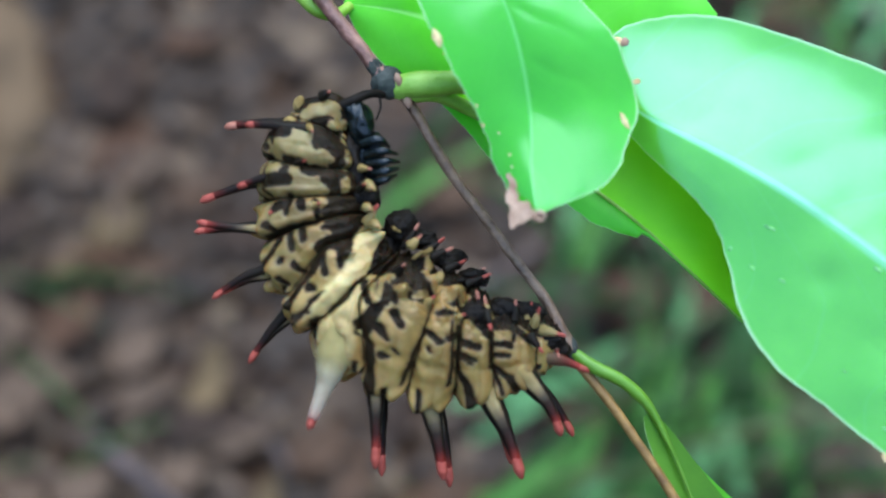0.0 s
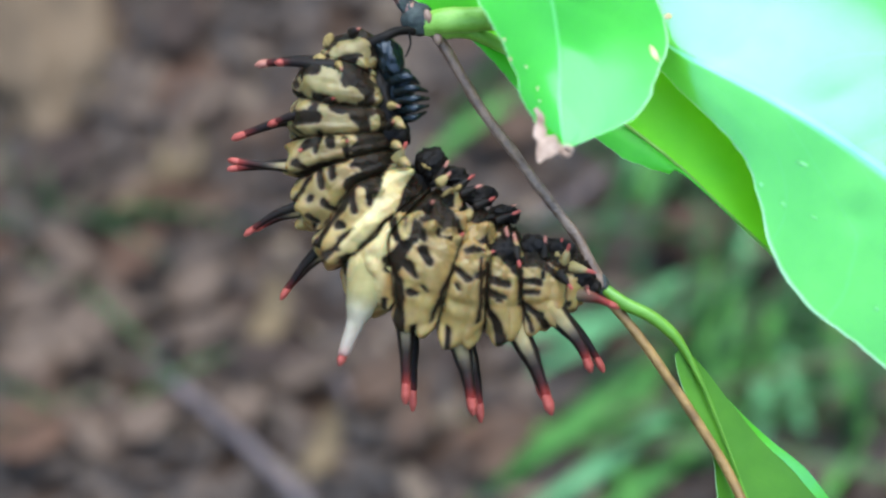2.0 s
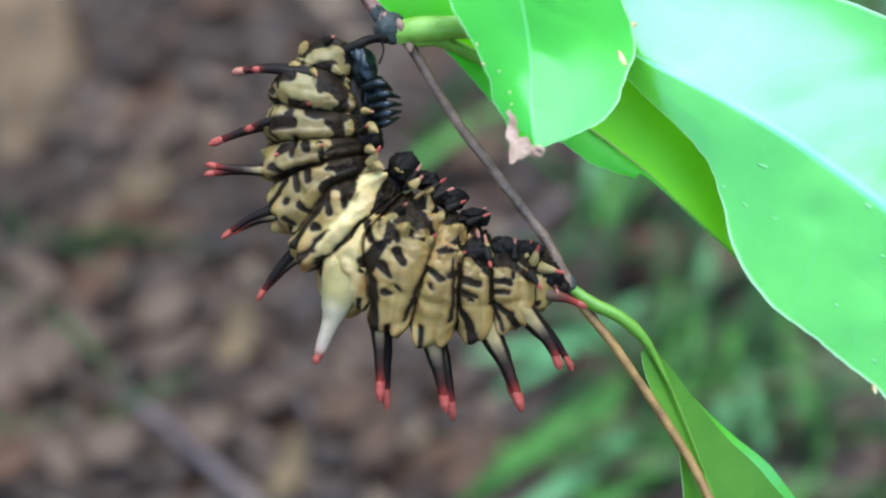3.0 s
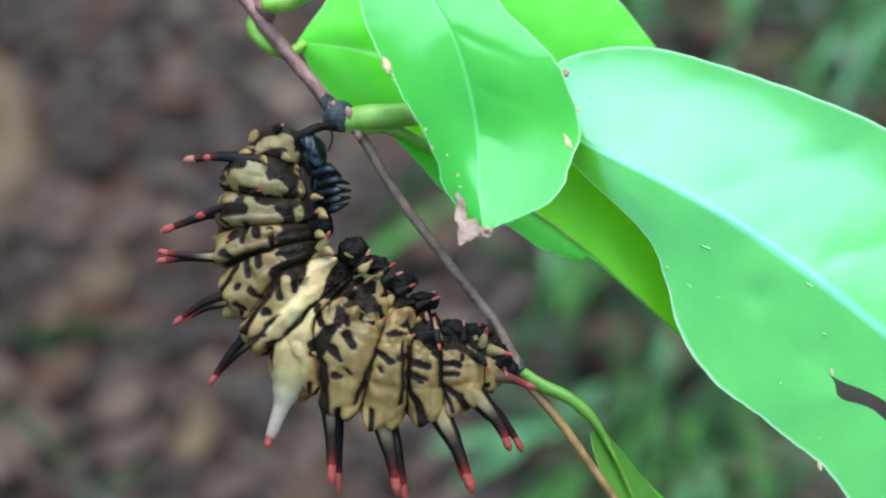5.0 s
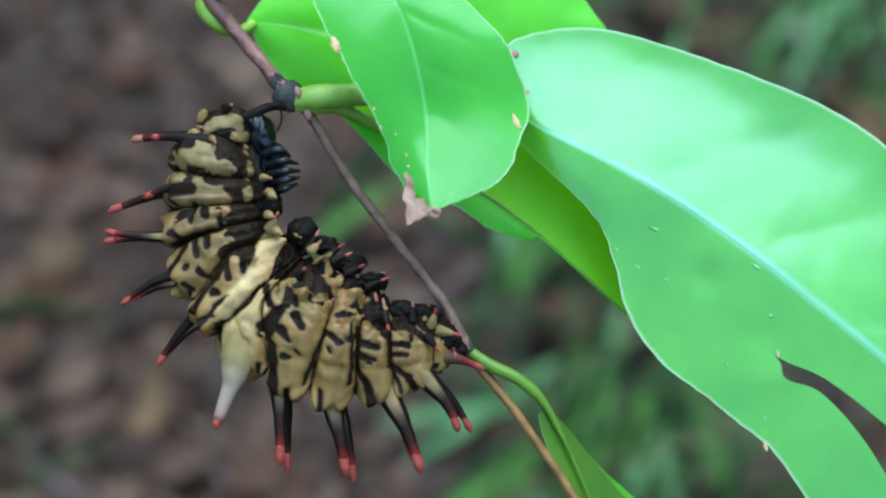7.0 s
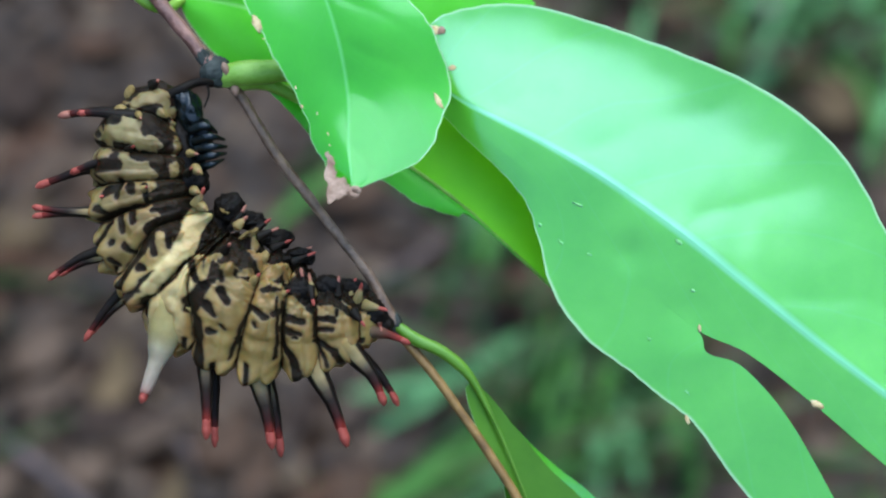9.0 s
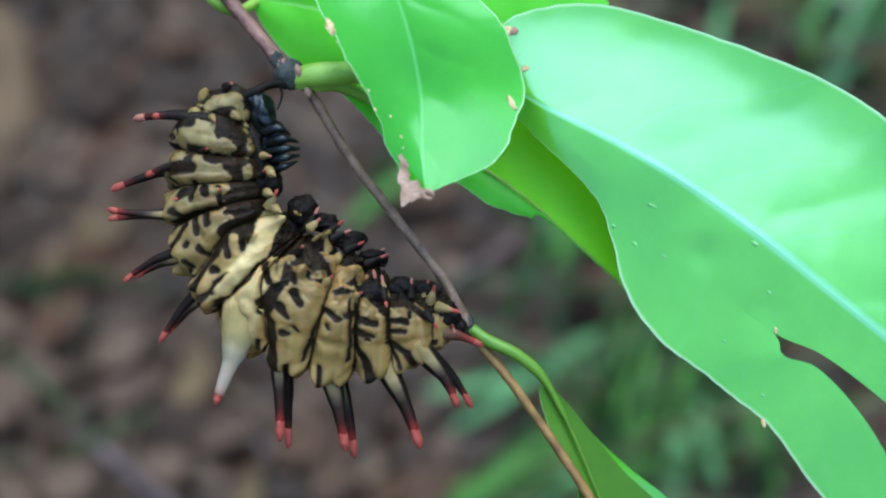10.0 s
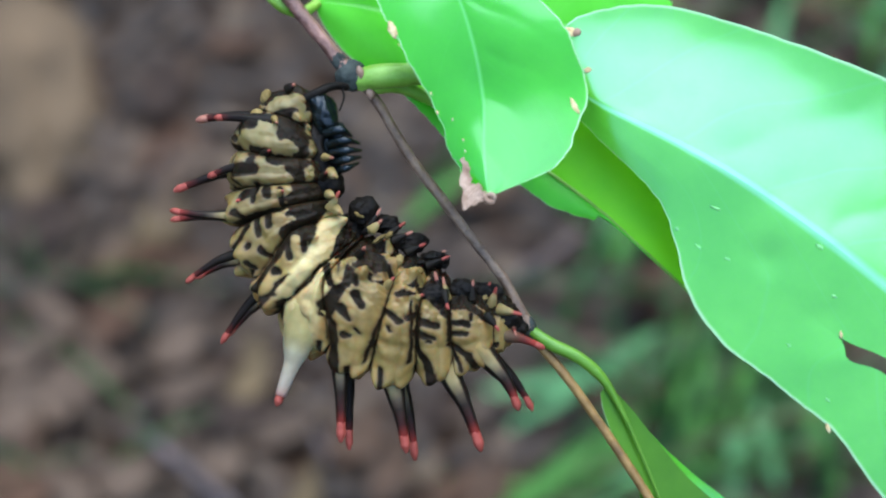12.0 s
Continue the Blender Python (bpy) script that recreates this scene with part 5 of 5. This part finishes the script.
for i in range(280):
    x, y = rng.uniform(-0.27, 0.25), rng.uniform(0.10, 0.50)
    dead_leaf(rng.choice((0, 0, 0, 0, 1, 3, 3, 3, 4, 4)), x, y, rng.uniform(0, 360), rng.uniform(0.22, 0.7), rng.uniform(-14, 14), rng.uniform(0.002, 0.005), rng.randint(0, 1))


def crumb_material():
    m, n, l, b = nodes_of("litter_crumbs")
    g = n.new("ShaderNodeNewGeometry")
    c = ramp(m.node_tree, g.outputs["Random Per Island"], [(0.0, (0.01921, 0.012, 0.007031)), (0.4, (0.04366, 0.02565, 0.01406)), (0.75, (0.0681, 0.03889, 0.02109)), (0.92, (0.1004, 0.05957, 0.03203)), (1.0, (0.1659, 0.1076, 0.05859))])
    c = mix(m.node_tree, 0.5, c, ramp(m.node_tree, noise_tex(m.node_tree, 300, 4), [(0.3, (0.5, 0.5, 0.5)), (0.7, (1.3, 1.3, 1.3))]), "MULTIPLY")
    l.new(c, b.inputs["Base Color"])
    b.inputs["Roughness"].default_value = 0.9
    return m


def crumbs(count):
    """Bits of broken leaf, bark and twig, too many to count."""
    q = random.Random(23)
    verts, faces = [], []
    for i in range(count):
        x, y = q.uniform(-0.24, 0.22), q.uniform(0.12, 0.46)
        a, le, wi = q.uniform(0, 6.3), q.uniform(0.002, 0.009), q.uniform(0.001, 0.004)
        z, tilt = height(x, y) + q.uniform(0.002, 0.010), q.uniform(-0.3, 0.3)
        k = len(verts)
        for dz in (0.0, -0.0006):
            for u, v in ((-1, -0.6), (0.1, -1), (1, -0.3), (0.7, 0.7), (-0.4, 1), (-1.1, 0.3)):
                px, py = u * le, v * wi
                verts.append((x + px * math.cos(a) - py * math.sin(a), y + px * math.sin(a) + py * math.cos(a), z + dz + tilt * px))
        faces.append(tuple(range(k, k + 6)))
        faces.append(tuple(range(k + 11, k + 5, -1)))
        for j in range(6):
            faces.append((k + j, k + 6 + j, k + 6 + (j + 1) % 6, k + (j + 1) % 6))
    ob = new("leaf_crumbs", mesh_of("leaf_crumbs", verts, faces, crumb_material(), smooth=False))
    return tagged(ob, "brown crumbs of broken leaf and bark on the soil", "leaf litter", kind="stuff")


crumbs(5000)


def fallen_stick(a, b, radius, label, material=STICK):
    pts = []
    for k in range(6):
        f = k / 5
        x, y = a[0] + (b[0] - a[0]) * f, a[1] + (b[1] - a[1]) * f
        pts.append((x * 1000 + 2 * math.sin(3 * f), y * 1000, height(x, y) * 1000 + radius * 0.8 + 11))
    v, f, far = tube(pts, [radius * 0.9, radius, radius * 1.05, radius, radius * 1.1, radius], sides=12, rough=0.2)
    return tagged(new("stick", mesh_of("stick", v, f, material, values={"along": far})), label, "stick")


fallen_stick((-0.111, 0.211), (-0.064, 0.167), 1.9, "straight grey fallen stick on the leaf litter")
fallen_stick((-0.067, 0.219), (-0.056, 0.202), 0.9, "short grey twig on the leaf litter")


# wide pale dead grass blades, built as round sticks
fallen_stick((0.125, 0.433), (0.134, 0.394), 2.7, "pale dead grass blade made as a round stick", DEAD_BLADE)
fallen_stick((0.143, 0.442), (0.154, 0.399), 2.4, "pale dead grass blade made as a round stick", STICK)
fallen_stick((0.135, 0.388), (0.143, 0.372), 2.4, "short pale dead blade made as a round stick", DEAD_BLADE)
fallen_stick((-0.003, 0.263), (0.025, 0.284), 1.1, "thin pale dry stalk on the soil")


def blade_mesh(material, length, width, lean, seed):
    """One arching grass blade from its root at the origin, leaning along +x, with a crease."""
    verts, faces = [], []
    cols = 12
    for i in range(cols + 1):
        t = i / cols
        w = width * (1 - t ** 2.2) * min(1, 0.4 + 3 * t) + 0.0002
        a = lean * (0.35 + 0.65 * t)
        x, z = length * t * math.sin(a), length * t * math.cos(a)
        y = 0.012 * length * math.sin(4 * t + seed)
        for j, dz in ((-1, 0.0), (0, -0.25 * w), (1, 0.0)):
            verts.append((x, y + w * j, z + dz))
    n = len(verts)
    verts += [(x, y, z - 0.0003) for x, y, z in verts]
    for i in range(cols):
        for j in (0, 1):
            q = (i * 3 + j, (i + 1) * 3 + j, (i + 1) * 3 + j + 1, i * 3 + j + 1)
            faces += [q, tuple(k + n for k in q[::-1])]
        for j in (0, 2):
            q = (i * 3 + j, (i + 1) * 3 + j, (i + 1) * 3 + j + n, i * 3 + j + n)
            faces.append(q)
    return mesh_of("blade", verts, faces, material)


BLADES = [blade_mesh(GRASS[k % 3 if k < 6 else k % 2], 0.11 + 0.012 * k, 0.0025 + 0.0003 * (k % 4), 0.75 + 0.08 * k, k * 1.3) for k in range(9)]


def tuft(x, y, count, seed, label, turn=None, spread=180, size=1.0):
    ob = thing("grass_tuft", label, "grass", "grass tufts", pose(x, y, height(x, y) - 0.002))
    r = random.Random(seed)
    for i in range(count):
        b = new("blade", BLADES[r.randrange(9)])
        b.parent = ob
        a = r.uniform(0, 360) if turn is None else turn + r.uniform(-spread, spread)
        k = r.uniform(0.7, 1.15) * size
        b.matrix_basis = pose(r.uniform(-0.012, 0.012), r.uniform(-0.012, 0.012), 0, 0, r.uniform(-12, 18), a) @ Matrix.Diagonal((k, k, k, 1))
    return ob


GREEN = "green grass tuft with arching blades on the soil"
for k, ((x, y), count, turn, spread) in enumerate((
    ((0.006, 0.188), 12, 30, 50), ((0.023, 0.186), 12, 40, 60), ((0.040, 0.197), 14, 60, 90), ((0.058, 0.216), 14, 80, 100), ((0.074, 0.201), 14, 70, 90),
    ((0.089, 0.188), 14, 90, 120), ((0.086, 0.231), 12, 90, 90), ((0.061, 0.247), 12, 60, 120), ((0.035, 0.272), 10, 100, 120), ((0.040, 0.291), 10, 60, 100),
    ((0.061, 0.249), 12, 90, 120), ((0.016, 0.229), 10, 20, 60), ((0.041, 0.210), 12, 60, 90), ((0.067, 0.213), 12, 90, 90), ((0.148, 0.362), 12, 60, 60),
    ((0.169, 0.337), 12, 80, 60), ((0.133, 0.372), 10, 60, 90), ((0.079, 0.404), 16, 60, 160), ((0.096, 0.387), 16, 90, 160), ((0.140, 0.361), 12, 80, 160), ((0.094, 0.424), 14, 80, 160), ((0.103, 0.408), 12, 70, 120), ((0.149, 0.391), 12, 70, 60), ((-0.023, 0.298), 4, 45, 12),
    ((-0.153, 0.268), 20, 100, 180), ((-0.118, 0.202), 9, 100, 180), ((-0.157, 0.258), 12, 100, 180),
)):
    tuft(x, y, count // 4 + 1, 40 + k, GREEN, turn, spread, 0.58 if k < 24 else 0.3)


def long_blade(a, b, width, material, rise, label):
    """A single grass blade lying from a to b, arched over the litter, creased along its middle."""
    verts, faces = [], []
    cols = 16
    p, q = Vector((a[0], a[1], 0)), Vector((b[0], b[1], 0))
    side = (q - p).normalized().cross(Vector((0, 0, 1)))
    for lay in (0, 1):
        for i in range(cols + 1):
            t = i / cols
            c = p.lerp(q, t) + Vector((0, 0, 0.004 + rise * math.sin(math.pi * (0.15 + 0.8 * t)))) + side * 0.006 * math.sin(3 * t + a[0] * 40)
            w = width * min(1, 0.5 + 2 * t) * (1 - t ** 5) + 0.0003
            for j in (-1, 0, 1):
                verts.append(c + side * w * j + Vector((0, 0, -0.0004 * lay - (0.25 * w if j == 0 else 0))))
    n = (cols + 1) * 3
    for i in range(cols):
        for j in (0, 1):
            f = (i * 3 + j, (i + 1) * 3 + j, (i + 1) * 3 + j + 1, i * 3 + j + 1)
            faces += [f, tuple(k + n for k in f[::-1])]
        for j in (0, 2):
            faces.append((i * 3 + j, (i + 1) * 3 + j, (i + 1) * 3 + j + n, i * 3 + j + n))
    return tagged(new("long_grass", mesh_of("long_grass", verts, faces, material)), label, "grass", "long grass leaves")


BLADE_GREEN = plain("blade_green", (0.042, 0.125, 0.018), (0.085, 0.21, 0.038), 40, 0.6, 0.0003, 0.15)
BLADE_TEAL = plain("blade_teal", (0.080, 0.195, 0.070), (0.135, 0.29, 0.108), 40, 0.65, 0.0003, 0.1)
for a, b, w, m, rise in (
    ((-0.030, 0.282), (0.012, 0.335), 0.0036, BLADE_GREEN, 0.012), ((-0.009, 0.223), (0.048, 0.241), 0.0034, BLADE_TEAL, 0.012), ((-0.016, 0.170), (0.047, 0.235), 0.0042, BLADE_GREEN, 0.014),
    ((-0.003, 0.168), (0.052, 0.220), 0.0036, BLADE_TEAL, 0.012), ((0.010, 0.168), (0.064, 0.208), 0.0036, BLADE_GREEN, 0.014), ((0.062, 0.197), (0.082, 0.243), 0.0034, BLADE_GREEN, 0.016),
    ((0.099, 0.194), (0.084, 0.245), 0.0038, BLADE_GREEN, 0.016), ((0.077, 0.194), (0.078, 0.239), 0.003, BLADE_TEAL, 0.015), ((0.059, 0.243), (0.078, 0.276), 0.003, BLADE_TEAL, 0.012),
    ((0.028, 0.272), (0.039, 0.307), 0.0045, BLADE_GREEN, 0.012), ((0.135, 0.339), (0.170, 0.405), 0.0046, BLADE_TEAL, 0.014), ((0.164, 0.312), (0.197, 0.400), 0.0042, BLADE_TEAL, 0.014),
    ((0.127, 0.359), (0.146, 0.405), 0.0034, BLADE_TEAL, 0.014), ((0.106, 0.380), (0.117, 0.437), 0.004, BLADE_GREEN, 0.012), ((0.145, 0.377), (0.178, 0.431), 0.004, BLADE_GREEN, 0.012),
    ((0.149, 0.377), (0.186, 0.442), 0.0046, BLADE_TEAL, 0.016), ((0.110, 0.388), (0.120, 0.442), 0.004, BLADE_TEAL, 0.014), ((0.156, 0.346), (0.182, 0.407), 0.004, BLADE_TEAL, 0.014),
    ((-0.001, 0.213), (0.025, 0.239), 0.0028, BLADE_TEAL, 0.012), ((0.009, 0.189), (0.042, 0.226), 0.0036, BLADE_GREEN, 0.012), ((0.040, 0.192), (0.062, 0.255), 0.004, BLADE_GREEN, 0.014),
    ((0.058, 0.188), (0.079, 0.222), 0.004, BLADE_TEAL, 0.014), ((0.018, 0.235), (0.049, 0.246), 0.0034, BLADE_TEAL, 0.012),
):
    long_blade(a, b, w * 0.72, m, rise, "single arching green grass blade over the litter")
blade_rng = random.Random(77)
for k in range(64):
    # thin blades among the tufts, mostly leaning up the bank
    x, y = blade_rng.uniform(0.02, 0.24), blade_rng.uniform(0.12, 0.44)
    a, size = radians(blade_rng.gauss(72, 30)), blade_rng.uniform(0.035, 0.075)
    long_blade((x, y), (x + size * math.cos(a), y + size * math.sin(a)), blade_rng.uniform(0.0012, 0.0023), blade_rng.choice((BLADE_GREEN, BLADE_TEAL, BLADE_GREEN)), blade_rng.uniform(0.008, 0.02),
               "thin green grass blade over the litter")


# ---- what moves ----
# the hanging leaf stirs a little in the air: seconds, millimetres to the right and up
STIR = [(0, -0.2, -0.4), (0.5, -0.2, -0.15), (1, -0.2, -0.25), (1.5, -0.2, -0.1), (2, -0.2, -0.1), (2.5, 0, 0), (4.3, 0.1, 0.1), (4.5, 0.7, 0.7),
        (5, 0.25, 0.25), (5.5, 0.4, 1.0), (6, 0.5, 0.4), (6.5, 0, 0.45), (7, 0.15, 0.4), (9, -0.1, 0.05), (9.5, 0, 0), (10.5, 0, -0.1), (12, 0, -0.2)]


def motions():
    walk(leaf_front, [(t, pose(u * MM, v * MM, 0)) for t, u, v in STIR])


motions()
